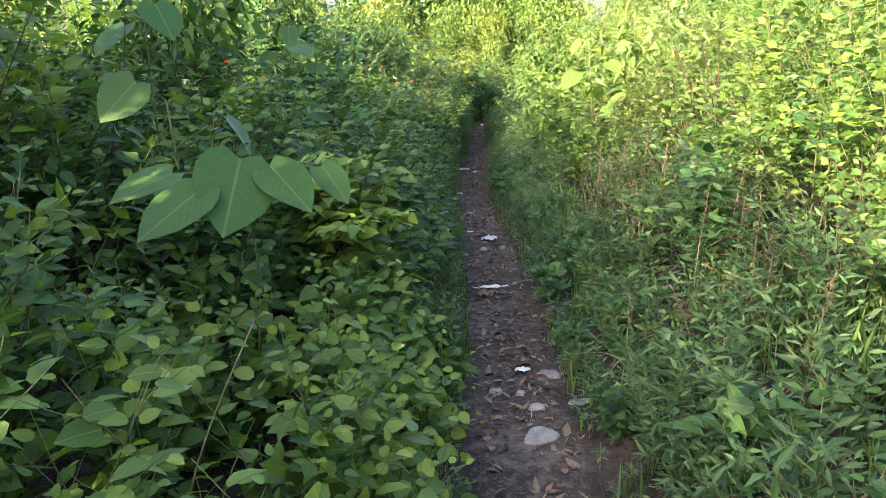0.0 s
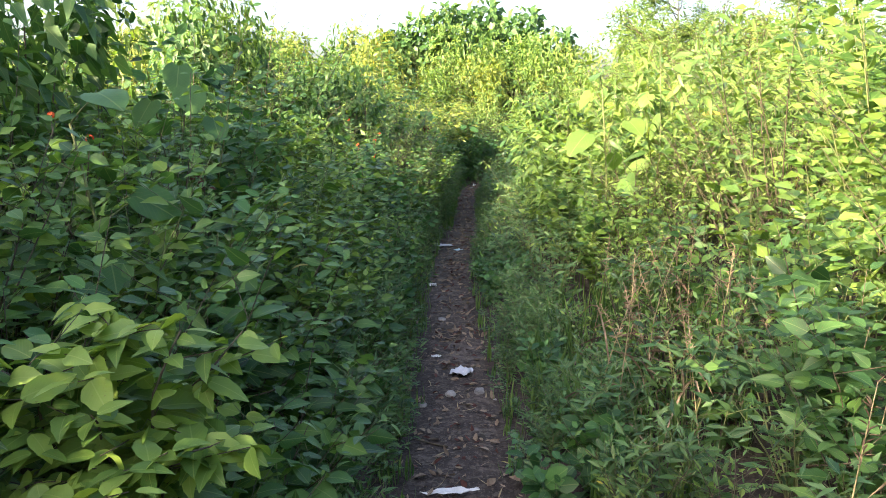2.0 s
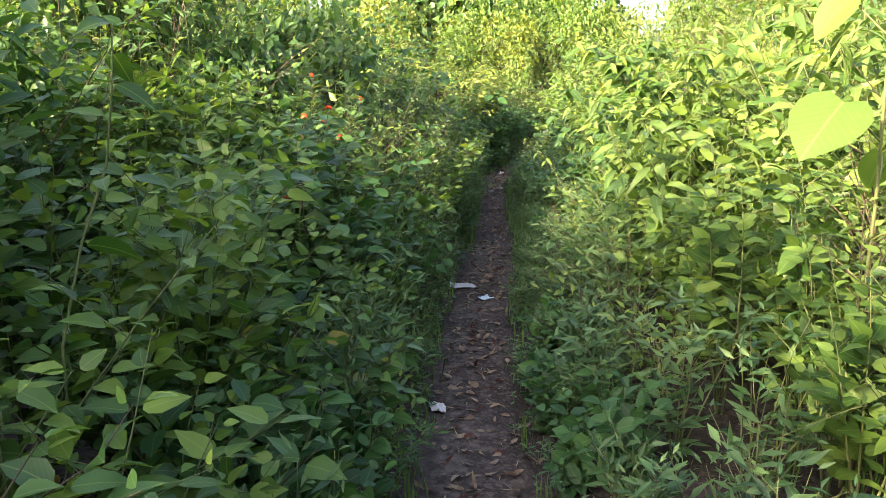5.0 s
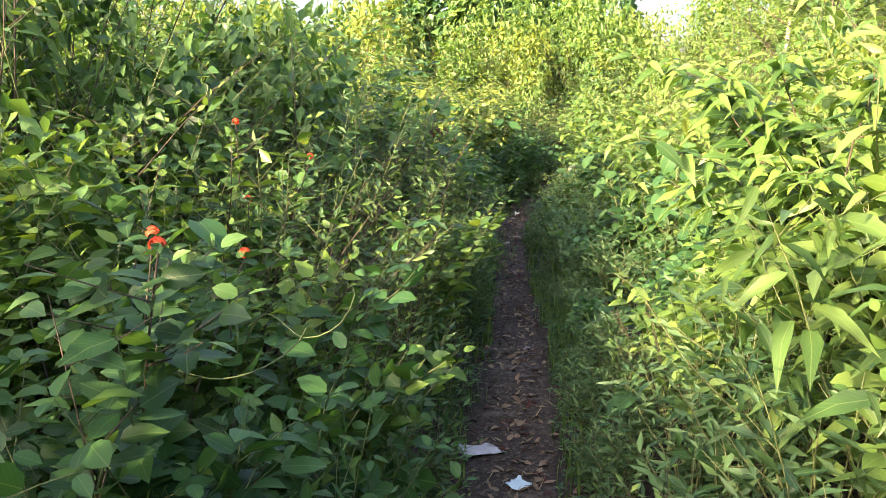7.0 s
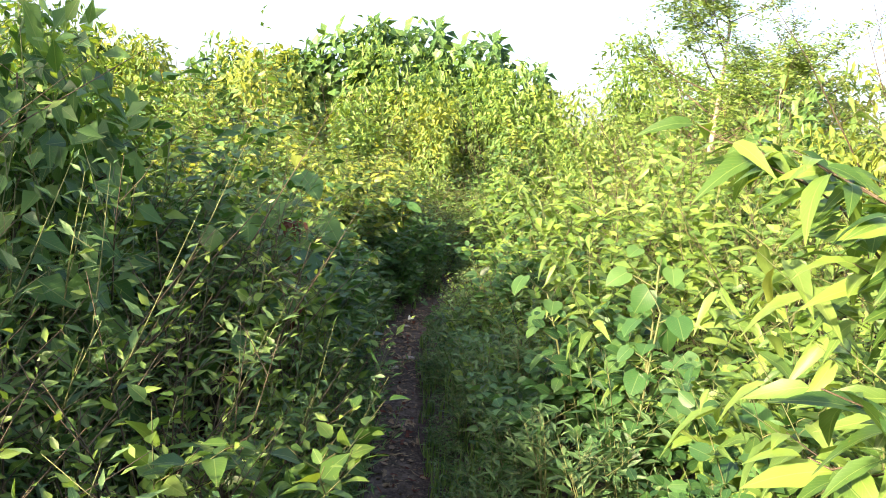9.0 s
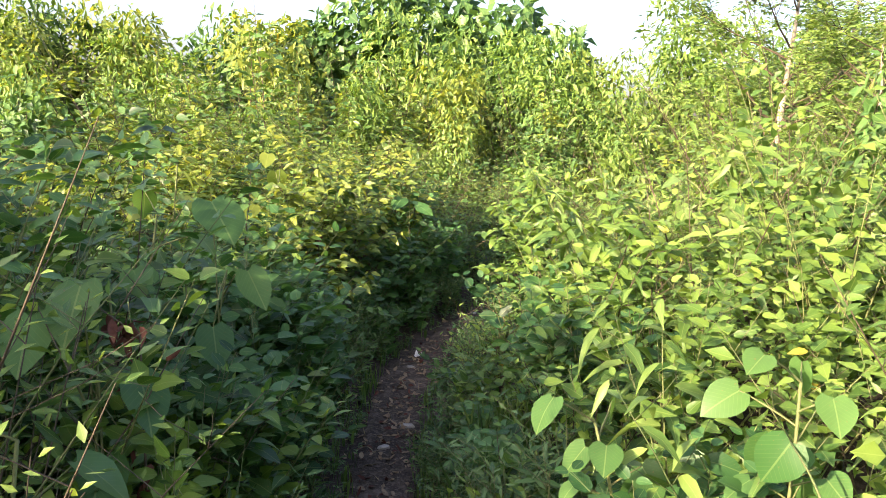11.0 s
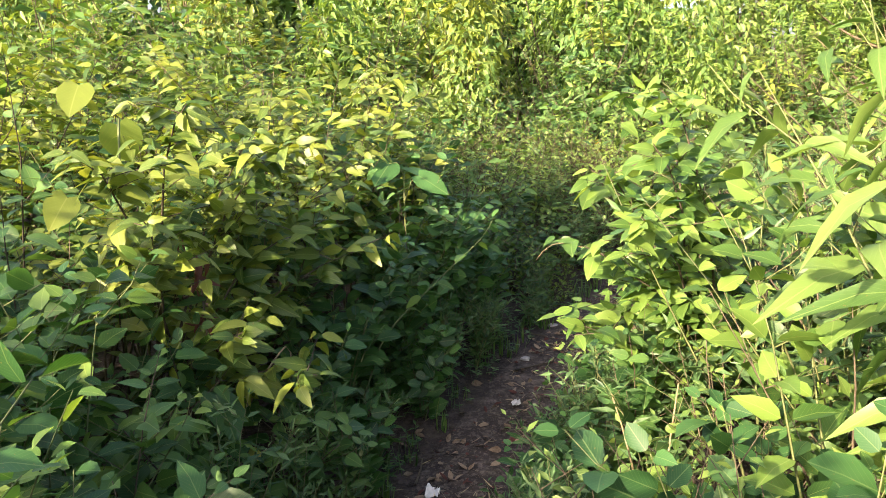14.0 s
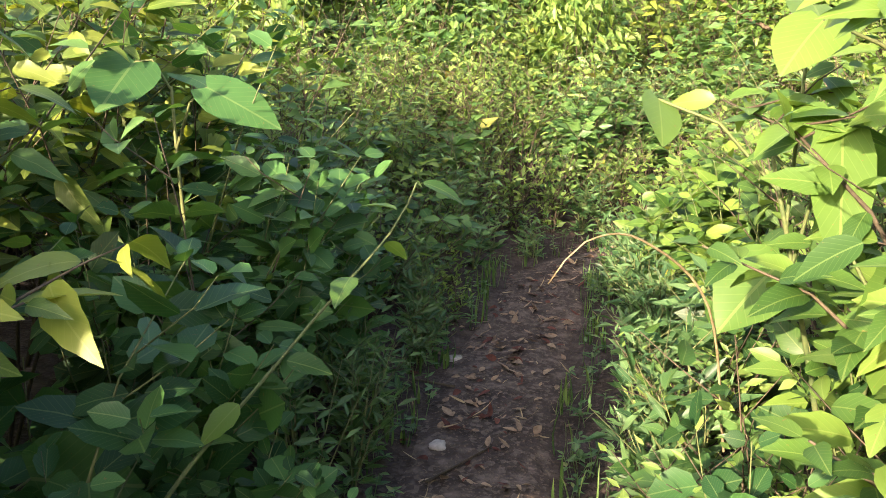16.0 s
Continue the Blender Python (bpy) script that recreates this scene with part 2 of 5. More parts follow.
def mesh_of(name, verts, faces, material, uvs=None, smooth=True):
    me = bpy.data.meshes.new(name)
    me.from_pydata([tuple(v) for v in verts], [], faces)
    me.materials.append(material)
    if uvs is not None:
        idx = np.empty(len(me.loops), np.int32)
        me.loops.foreach_get("vertex_index", idx)
        layer = me.uv_layers.new(name="UVMap")
        layer.data.foreach_set("uv", np.asarray(uvs, np.float32)[idx].ravel())
    if smooth:
        me.polygons.foreach_set("use_smooth", np.ones(len(me.polygons), bool))
    me.update()
    return me


def grid_sheet(xs, ys, height):
    verts = [(x, y, height(x, y)) for y in ys for x in xs]
    w = len(xs)
    faces = [(j * w + i, j * w + i + 1, (j + 1) * w + i + 1, (j + 1) * w + i) for j in range(len(ys) - 1) for i in range(w - 1)]
    return verts, faces


xs = sorted({*np.round(np.arange(-1.6, 4.4, 0.11), 3), *np.round(np.arange(-8, 12, 0.7), 3), -2500, -900, -300, -120, -60, -35, -20, -12, 16, 24, 38, 65, 130, 300, 900, 2500})
ys = sorted({*np.round(np.arange(0.5, 26, 0.13), 3), *np.round(np.arange(-9, 46, 0.8), 3), -2500, -900, -300, -120, -60, -35, -20, -13, 52, 60, 75, 100, 150, 300, 900, 2500})
xs, ys = [float(v) for v in xs], [float(v) for v in ys]
ground = new("ground", mesh_of("ground", *grid_sheet(xs, ys, ground_z), M_SOIL))
tagged(ground, "dark humus soil under dense green undergrowth", "ground", kind="structure")

# the trodden strip, a few millimetres proud of the soil, with a ragged edge
tv, tf = [], []
across = np.linspace(-1, 1, 11)
for i, (cx, cy, half) in enumerate(LINE):
    nx, ny = HEAD[i, 1], -HEAD[i, 0]
    for k, a in enumerate(across):
        ragged = half * (1.0 + 0.45 * noise.noise((cy * 2.6, 7.0 * np.sign(a), 1.0)) + 0.18 * noise.noise((cy * 8.0, 3.0 * np.sign(a), 5.0)))
        x, y = cx + nx * a * ragged, cy + ny * a * ragged
        dip = 0.016 * noise.noise((x * 9, y * 9, 1.0)) * (1 - a * a)
        tv.append((x, y, ground_z(x, y) + 0.012 + dip - 0.035 * abs(a) ** 6))
    if i:
        b = i * 11
        tf += [(b - 11 + k, b - 10 + k, b + 1 + k, b + k) for k in range(10)]
trail = new("footpath", mesh_of("footpath", tv, tf, M_TRAIL))
tagged(trail, "narrow trodden reddish-brown earth footpath with leaf litter", "footpath", kind="structure")


# ---- plants: the building blocks ----
class Bag:
    """Gathers blades and stems into one mesh."""

    def __init__(self):
        self.v, self.f, self.uv, self.n = [], [], [], 0

    def add(self, verts, faces, uv):
        self.v.append(verts)
        self.uv.append(uv)
        self.f += [tuple(i + self.n for i in f) for f in faces]
        self.n += len(verts)

    def mesh(self, name, material):
        return mesh_of(name, np.vstack(self.v), self.f, material, np.vstack(self.uv))


SHAPES = {   # stations along the blade and half widths there
    "ovate": ((0.10, 0.34, 0.68), (0.28, 0.48, 0.33)),
    "round": ((0.10, 0.40, 0.74), (0.30, 0.50, 0.38)),
    "lance": ((0.14, 0.42, 0.72), (0.32, 0.48, 0.28)),
    "blade": ((0.14, 0.45, 0.75), (0.40, 0.50, 0.34)),
}


def unit(v):
    return v / (np.linalg.norm(v) + 1e-9)


def leaf(bag, pos, way, up, length, width, droop=0.2, fold=0.15, shape="ovate", fine=2):
    """One blade from pos along way, bent down by droop and folded up along its midrib."""
    way = unit(way)
    right = unit(np.cross(way, up))
    nrm = np.cross(right, way)

    def at(s, w):
        c = pos + way * (length * s) - nrm * (droop * length * s * s)
        e = nrm * (fold * abs(w) * width)
        return c + right * (w * width) + e

    (s0, s1, s2), (w0, w1, w2) = SHAPES[shape]
    if fine == 3:      # a full outline with slightly toothed edges
        sts = np.array((0.05, 0.14, 0.26, 0.4, 0.54, 0.68, 0.8, 0.9))
        wid = np.interp(sts, (0, s0 * 0.8, s1, s2, 0.9, 1), (0, w0, w1, w2, 0.36 * w2, 0)) * np.where(np.arange(8) % 2, 1.03, 0.97)
        vs, uv = [at(0, 0)], [(0.5, 0)]
        for q, w in zip(sts, wid):
            vs += [at(q, -w), at(q, 0), at(q, w)]
            uv += [(0.5 - w, q), (0.5, q), (0.5 + w, q)]
        vs.append(at(1, 0))
        uv.append((0.5, 1))
        fs = [(0, 2, 1), (0, 3, 2), (22, 23, 25), (23, 24, 25)]
        for r in range(7):
            b = 1 + 3 * r
            fs += [(b, b + 1, b + 4, b + 3), (b + 1, b + 2, b + 5, b + 4)]
        bag.add(np.array(vs), fs, np.array(uv))
        return
    if fine == 2:
        vs = np.array([at(0, 0), at(s0, -w0), at(s0, w0), at(s1, -w1), at(s1, w1), at(s2, -w2), at(0.5, 0), at(s2, w2), at(1, 0)])
        uv = np.array([(0.5, 0), (0.5 - w0, s0), (0.5 + w0, s0), (0.5 - w1, s1), (0.5 + w1, s1), (0.5 - w2, s2), (0.5, 0.5), (0.5 + w2, s2), (0.5, 1)])
        bag.add(vs, [(0, 6, 3, 1), (6, 8, 5, 3), (0, 2, 4, 6), (6, 4, 7, 8)], uv)
    elif fine == 1:
        vs = np.array([at(0, 0), at(s1, -w1), at(s1, w1), at(s2, -w2), at(s2, w2), at(1, 0)])
        bag.add(vs, [(0, 5, 3, 1), (0, 2, 4, 5)], np.array([(0.5, 0), (0.5 - w1, s1), (0.5 + w1, s1), (0.5 - w2, s2), (0.5 + w2, s2), (0.5, 1)]))
    else:
        vs = np.array([at(0, 0), at(0.42, -0.5), at(0.42, 0.5), at(1, 0)])
        bag.add(vs, [(0, 3, 1), (0, 2, 3)], np.array([(0.5, 0), (0, 0.42), (1, 0.42), (0.5, 1)]))


def heart_leaf(bag, pos, way, up, length, width, droop=0.25, fold=0.12):
    """A large heart-shaped blade with two lobes at the stalk and a drawn-out tip."""
    way = unit(way)
    right = unit(np.cross(way, up))
    nrm = np.cross(right, way)
    sts = [(-0.12, 0.25), (0.02, 0.43), (0.2, 0.53), (0.42, 0.52), (0.62, 0.42), (0.8, 0.25), (0.92, 0.1)]
    vs, uv, fs = [], [], []

    def at(s, w):
        wav = 0.02 * length * math.sin(9 * s + 4 * w)
        return pos + way * (length * s) - nrm * (droop * length * s * abs(s)) + right * (w * width) + nrm * (fold * abs(w) * width + wav * abs(w))

    for s, w in sts:
        cs = max(s, 0.0)
        for k in (-1, -0.5, 0, 0.5, 1):
            ss = cs if k == 0 else (s if abs(k) == 1 else 0.5 * (cs + s))
            vs.append(at(ss, w * k))
            uv.append((0.5 + w * k, max(ss, 0)))
    vs.append(at(1, 0))
    uv.append((0.5, 1))
    for r in range(len(sts) - 1):
        fs += [(r * 5 + k, r * 5 + k + 1, r * 5 + 6 + k, r * 5 + 5 + k) for k in range(4)]
    b = (len(sts) - 1) * 5
    fs += [(b + k, b + k + 1, b + 5) for k in range(4)]
    bag.add(np.array(vs), fs, np.array(uv))


def stem(bag, pts, r0, r1, sides=4):
    """A tapering stem through the points."""
    pts = np.asarray(pts, float)
    n = len(pts)
    ax = unit(pts[-1] - pts[0])
    a = unit(np.cross(ax, (0.31, 0.87, 0.2)))
    b = np.cross(ax, a)
    vs, fs, uv = [], [], []
    for i, p in enumerate(pts):
        r = r0 + (r1 - r0) * i / (n - 1)
        for k in range(sides):
            t = 2 * math.pi * k / sides
            vs.append(p + r * (math.cos(t) * a + math.sin(t) * b))
            uv.append((k / sides, i / n))
        if i:
            fs += [((i - 1) * sides + k, (i - 1) * sides + (k + 1) % sides, i * sides + (k + 1) % sides, i * sides + k) for k in range(sides)]
    fs.append(tuple((n - 1) * sides + k for k in range(sides)))
    bag.add(np.array(vs), fs, np.array(uv))


def bent(rng, base, way, length, lean, n=6, wob=0.05):
    """Points of a stem that starts along way and bends towards lean."""
    p, d, out = np.array(base, float), unit(np.array(way, float)), [np.array(base, float)]
    for i in range(n):
        d = unit(d + np.array(lean) / n + rng.normal(0, wob, 3))
        p = p + d * (length / n)
        out.append(p.copy())
    return np.array(out)


def along(pts, s):
    i = min(int(s * (len(pts) - 1)), len(pts) - 2)
    f = s * (len(pts) - 1) - i
    return pts[i] * (1 - f) + pts[i + 1] * f, unit(pts[i + 1] - pts[i])


UP = np.array((0.0, 0.0, 1.0))
LIGHT = np.array((math.sin(_az), math.cos(_az), 0.0))      # where the light comes from, level


def leafy(rng, leaves, pts, start, gap, size, ratio, shape, droop, tilt, fine, opposite=True, shrink=0.5, sunny=0.55):
    """Leaves along a stem, in crossed pairs or one by one, smaller towards the tip."""
    total = np.linalg.norm(np.diff(pts, axis=0), axis=1).sum()
    n = max(2, int(total * (1 - start) / gap))
    turn = rng.uniform(0, 6.28)
    for i in range(n + 1):
        s = start + (1 - start) * i / n
        p, d = along(pts, min(s, 0.999))
        turn += 1.571 if opposite else 2.4
        k = 1 - shrink * max(0.0, (s - 0.7) / 0.3)
        for h in range(2 if opposite else 1):
            t = turn + h * math.pi + rng.normal(0, 0.3)
            out = np.array((math.cos(t), math.sin(t), 0.0))
            rise = tilt * (0.4 + s) + rng.normal(0, 0.28)
            way = unit(out + UP * rise + d * 0.25)
            lo = size * k * rng.uniform(0.7, 1.2)
            nup = unit(UP + LIGHT * sunny + out * 0.3 + rng.normal(0, 0.36, 3))
            leaf(leaves, p + out * 0.012, way, nup, lo, lo * ratio * rng.uniform(0.85, 1.15), droop + rng.normal(0, 0.1), rng.uniform(0.05, 0.4), shape, fine)


KINDS = {
    # stems, spread, leaf gap, size, ratio, shape, droop, tilt, opposite, leaf material, stem material, side shoots, fine
    "broadleaf_herb": dict(stems=5, spread=0.22, gap=0.065, size=0.104, ratio=0.6, shape="ovate", droop=0.26, tilt=0.25, opp=True, mat="lime", wood=M_STEM, shoots=4, fine=2),
    "green_shrub": dict(stems=5, spread=0.26, gap=0.07, size=0.115, ratio=0.58, shape="ovate", droop=0.3, tilt=0.12, opp=True, mat="mid", wood=M_WOOD, shoots=4, fine=2),
    "narrowleaf_herb": dict(stems=7, spread=0.2, gap=0.05, size=0.082, ratio=0.27, shape="lance", droop=0.25, tilt=0.38, opp=True, mat="narrow", wood=M_STEM, shoots=3, fine=1),
    "fine_bush": dict(stems=7, spread=0.25, gap=0.05, size=0.062, ratio=0.42, shape="lance", droop=0.15, tilt=0.4, opp=False, mat="pale", wood=M_WOOD, shoots=5, fine=1),
    "drooping_shrub": dict(stems=4, spread=0.3, gap=0.06, size=0.185, ratio=0.33, shape="lance", droop=0.8, tilt=-0.1, opp=False, mat="pale", wood=M_STEM, shoots=4, fine=2),
    "yellowing_shrub": dict(stems=5, spread=0.28, gap=0.065, size=0.125, ratio=0.45, shape="ovate", droop=0.45, tilt=0.0, opp=True, mat="yellowing", wood=M_WOOD, shoots=4, fine=2),
    "yellowgreen_herb": dict(stems=5, spread=0.24, gap=0.07, size=0.1, ratio=0.68, shape="round", droop=0.3, tilt=0.1, opp=False, mat="young", wood=M_STEM, shoots=5, fine=2),
    "shade_herb": dict(stems=5, spread=0.2, gap=0.07, size=0.12, ratio=0.62, shape="round", droop=0.2, tilt=0.2, opp=True, mat="blue", wood=M_STEM, shoots=3, fine=2),
}
HEIGHTS = (0.3, 0.5, 0.75, 1.05, 1.4, 1.85, 2.4)
LABELS = {
    "broadleaf_herb": "lime-green leafy herb with oval leaves beside the footpath",
    "green_shrub": "mid-green shrub with pointed oval leaves on thin brown stems",
    "narrowleaf_herb": "low bushy herb with narrow grey-green leaves in the undergrowth",
    "fine_bush": "bushy plant with many fine pale green leaves",
    "drooping_shrub": "tall shrub with long drooping light green leaves",
    "yellowing_shrub": "tall shrub with yellowing oval leaves on brown stems",
    "yellowgreen_herb": "sprawling yellow-green herb with rounded soft leaves",
    "shade_herb": "dark blue-green herb with rounded leaves growing in shade",
}
VARIANTS = {}


def plant_stems(kind, height, seed, far=False):
    """The stems of a plant one by one: for each a bag of wood and a bag of leaves."""
    c = dict(KINDS[kind])
    if far:
        c.update(fine=0, size=c["size"] * 1.22, gap=c["gap"] * 1.5)
    rng = np.random.default_rng(seed)
    out_ = []
    for k in range(c["stems"]):
        leaves, stems = Bag(), Bag()
        t = rng.uniform(0, 6.28)
        out = np.array((math.cos(t), math.sin(t), 0))
        r = c["spread"] * math.sqrt(rng.uniform(0, 1)) * (0.6 + 0.4 * height)
        base = out * 0.012
        length = height * rng.uniform(0.72, 1.05)
        pts = bent(rng, base, UP + out * r * 1.4, length, out * 0.22 + rng.normal(0, 0.15, 3), 5, 0.05)
        pts[:, 2] = np.maximum(pts[:, 2], 0)
        stem(stems, pts, 0.0035 + 0.0028 * height, 0.0012, 3)
        start = (0.12 if height < 0.8 else 0.28) if kind != "yellowing_shrub" else 0.45
        leafy(rng, leaves, pts, start, c["gap"] * (1 + 0.25 * height), c["size"], c["ratio"], c["shape"], c["droop"], c["tilt"], c["fine"], c["opp"])
        for j in range(max(2, int(c["shoots"] * (0.5 + 0.5 * height)))):
            p, d = along(pts, rng.uniform(start, 0.9))
            a = rng.uniform(0, 6.28)
            o = np.array((math.cos(a), math.sin(a), 0.5))
            sp = bent(rng, p, o, rng.uniform(0.14, 0.32) * (0.7 + 0.3 * height), UP * 0.3, 3, 0.08)
            stem(stems, sp[[0, 3]] if far else sp[[0, 2, 3]], 0.002, 0.001, 3)
            leafy(rng, leaves, sp, 0.2, c["gap"], c["size"] * 0.85, c["ratio"], c["shape"], c["droop"], c["tilt"], c["fine"], c["opp"])
        out_.append((stems, leaves))
    return out_


def merged_bag(bags):
    b = Bag()
    for q in bags:
        for v, uv in zip(q.v, q.uv):
            b.v.append(v)
            b.uv.append(uv)
        b.f += [tuple(i + b.n for i in f) for f in q.f]
        b.n += q.n
    return b


def plant_meshes(kind, height, seed, far=False):
    rows = plant_stems(kind, height, seed, far)
    return merged_bag([q[0] for q in rows]).mesh(kind, KINDS[kind]["wood"]), merged_bag([q[1] for q in rows]).mesh("leaves", LEAF[KINDS[kind]["mat"]])


def plant(kind, height, where, turn, rng, scale=1.0, lean=(0, 0), split=False):
    """A plant of a kind near the height wanted. Close to the trail each stem is a part of its own, with its leaves under it."""
    h = min(range(len(HEIGHTS)), key=lambda i: abs(math.log(HEIGHTS[i] / height)))
    key = (kind, h, int(rng.integers(0, 4 if HEIGHTS[h] < 1.6 else 3)), split)
    m = Matrix.Translation(where) @ Euler((lean[0], lean[1], turn)).to_matrix().to_4x4()
    if key not in VARIANTS:
        seed = 1000 + 97 * len(VARIANTS)
        if split:
            ob = new(kind)
            for sb, lb in plant_stems(kind, HEIGHTS[h], seed):
                st = new("stem", sb.mesh("stem", KINDS[kind]["wood"]))
                st.parent = ob
                new("foliage", lb.mesh("foliage", LEAF[KINDS[kind]["mat"]])).parent = st
        else:
            sm, lm = plant_meshes(kind, HEIGHTS[h], seed)
            ob = new(kind)
            for name, me in (("branchwork", sm), ("foliage", lm)):
                q = tagged(new(name, me), kind="stuff")
                q.parent = ob
        tagged(ob, LABELS[kind], "plant", group="undergrowth " + kind.replace("_", " "))
        VARIANTS[key] = ob
        ob.matrix_basis = m
    else:
        ob = copy_thing(VARIANTS[key], m)
    k = height / HEIGHTS[h]
    ob.scale = (scale * k ** 0.6, scale * k ** 0.6, k)
    return ob


# ---- how high the green stands beside the trail ----
D_KEYS = (0.0, 0.3, 0.6, 1.0, 1.6, 2.5, 4.0, 7.0)
LEFT = {-9: (.15, .4, .65, .9, 1.3, 1.8, 2.5, 3.0), 0: (.25, .55, .8, 1.0, 1.3, 1.8, 2.5, 3.0), 3.9: (.3, .62, .8, 1.0, 1.35, 1.85, 2.5, 3.0), 5: (.2, .5, .75, 1.1, 1.55, 2.1, 2.7, 3.1),
        8: (.2, .6, .9, 1.35, 1.9, 2.4, 2.8, 3.0), 11: (.2, .75, 1.15, 1.4, 1.65, 2.05, 2.5, 3.0), 12.6: (.2, .8, 1.2, 1.5, 1.8, 2.1, 2.5, 3.0), 14: (.25, .85, 1.3, 1.6, 1.9, 2.3, 2.7, 3.0),
        15.2: (.3, 1.1, 1.55, 2.15, 2.6, 2.9, 3.1, 3.3), 17: (.3, 1.1, 1.55, 1.95, 2.35, 2.7, 3.0, 3.2), 18.3: (.25, 1.0, 1.6, 1.85, 2.1, 2.3, 2.6, 2.9), 19.2: (.25, .8, 1.2, 1.4, 1.5, 1.55, 1.8, 2.2),
        20: (.25, .6, 1.1, 1.35, 1.45, 1.5, 1.7, 2.2), 22: (.3, .95, 1.35, 1.6, 1.8, 2.0, 2.3, 2.8), 23.6: (.2, .5, .75, 1.05, 1.4, 1.9, 2.6, 3.6),
        25: (.2, .5, .75, 1.0, 1.3, 1.7, 2.4, 3.4)}
RIGHT = {-9: (.15, .35, .5, .7, 1.0, 1.6, 2.4, 3.0), 0: (.15, .35, .5, .7, 1.0, 1.6, 2.4, 3.0), 6: (.15, .3, .45, .65, 1.1, 1.8, 2.6, 3.2),
         9: (.2, .4, .55, .85, 1.5, 2.3, 2.9, 3.3), 12: (.2, .4, .8, 1.3, 2.0, 2.5, 3.0, 3.4), 13.5: (.2, .5, 1.0, 1.6, 2.0, 2.5, 3.0, 3.5), 14.3: (.15, .4, .6, .95, 1.4, 2.0, 2.8, 3.4),
         15.5: (.1, .3, .45, .8, 1.2, 1.7, 2.5, 3.3), 17.5: (.15, .45, .85, 1.2, 1.7, 2.3, 3.1, 3.8), 19: (.2, .45, .75, 1.35, 2.1, 2.6, 3.2, 3.9),
         20.2: (.2, .4, .6, 1.2, 2.0, 2.6, 3.3, 3.9), 21: (.2, .45, .85, 1.5, 2.2, 2.7, 3.3, 3.9), 25: (.2, .45, .8, 1.3, 1.8, 2.3, 2.9, 3.7)}


def canopy(d, side, y):
    table = LEFT if side < 0 else RIGHT
    return float(np.interp(y, list(table), [np.interp(d, D_KEYS, row) for row in table.values()]))


def kind_at(rng, d, side, y, x, yy):
    """Which plant grows there: weights by stretch of the trail, side and distance."""
    if yy > 26.5:
        w = dict(fine_bush=4, green_shrub=3, yellowing_shrub=1)
    elif side < 0:
        if d < 0.3 and y > 5.0:
            w = dict(narrowleaf_herb=5, shade_herb=1, fine_bush=1)
        elif y < 4.6 and d < 1.3:
            w = dict(yellowgreen_herb=8, broadleaf_herb=3)
        elif y < 5.2:
            w = dict(broadleaf_herb=7, green_shrub=2)
        elif y < 9:
            w = dict(green_shrub=5, broadleaf_herb=3, shade_herb=2)
        elif y < 12.3:
            w = dict(shade_herb=3, green_shrub=4, broadleaf_herb=3)
        elif y < 16.5:
            w = dict(fine_bush=5, narrowleaf_herb=2, broadleaf_herb=2)
        elif y < 19.6:
            w = dict(shade_herb=4, green_shrub=4, broadleaf_herb=1)
        elif y < 22.8:
            w = dict(yellowing_shrub=4, green_shrub=3, shade_herb=1) if d > 0.9 else dict(green_shrub=4, shade_herb=3, narrowleaf_herb=1)
        else:
            w = dict(green_shrub=3, fine_bush=4, narrowleaf_herb=2)
    else:
        if d < 0.35:
            w = dict(narrowleaf_herb=6, shade_herb=1)
        elif y < 9:
            w = dict(narrowleaf_herb=6, fine_bush=2, green_shrub=1) if d < 1.5 else dict(broadleaf_herb=4, fine_bush=4, green_shrub=2)
        elif y < 11.3:
            w = dict(narrowleaf_herb=4, fine_bush=3) if d < 0.8 else dict(broadleaf_herb=4, fine_bush=4)
        elif y < 14.6:
            w = dict(narrowleaf_herb=6, fine_bush=2) if d < (0.75 if y < 12.6 else 0.5) else dict(drooping_shrub=5, broadleaf_herb=3)
        elif y < 17.4:
            w = dict(narrowleaf_herb=3, shade_herb=4) if d < 1.1 else dict(broadleaf_herb=4, fine_bush=2, drooping_shrub=2)
        elif y < 20:
            w = dict(green_shrub=1, broadleaf_herb=4, fine_bush=3, shade_herb=1) if d < 1.2 else dict(drooping_shrub=3, fine_bush=3, broadleaf_herb=3)
        else:
            w = dict(broadleaf_herb=4, fine_bush=4, narrowleaf_herb=2, green_shrub=1) if d < 1.5 else dict(drooping_shrub=3, fine_bush=3, broadleaf_herb=2)
    names = sorted(w)
    p = np.array([w[n] for n in names], float)
    pick = 0.5 + 1.1 * noise.noise((x * 1.3, yy * 1.3, 4.0)) + rng.normal(0, 0.16)
    return names[int(np.searchsorted(np.cumsum(p / p.sum()), min(max(pick, 0.0), 0.999)))]


EYES = np.array([(e[0], e[1], e[2]) for _, e, _, _ in PATH])
EYES = np.vstack([EYES, EYES[-1] + np.array((0.25, 0.8, 0.0))])
EYES = np.vstack([np.linspace(EYES[i], EYES[i + 1], 12) for i in range(len(EYES) - 1)])


def room(x, y):
    """How high a plant may stand so that the walker is not brushed: lower close to the line walked."""
    d = np.hypot(EYES[:, 0] - x, EYES[:, 1] - y)
    i = int(d.argmin())
    return 9.0 if d[i] > 1.0 else (EYES[i, 2] - ground_z(x, y)) * (0.26 + 1.05 * max(0.0, d[i] - 0.15))


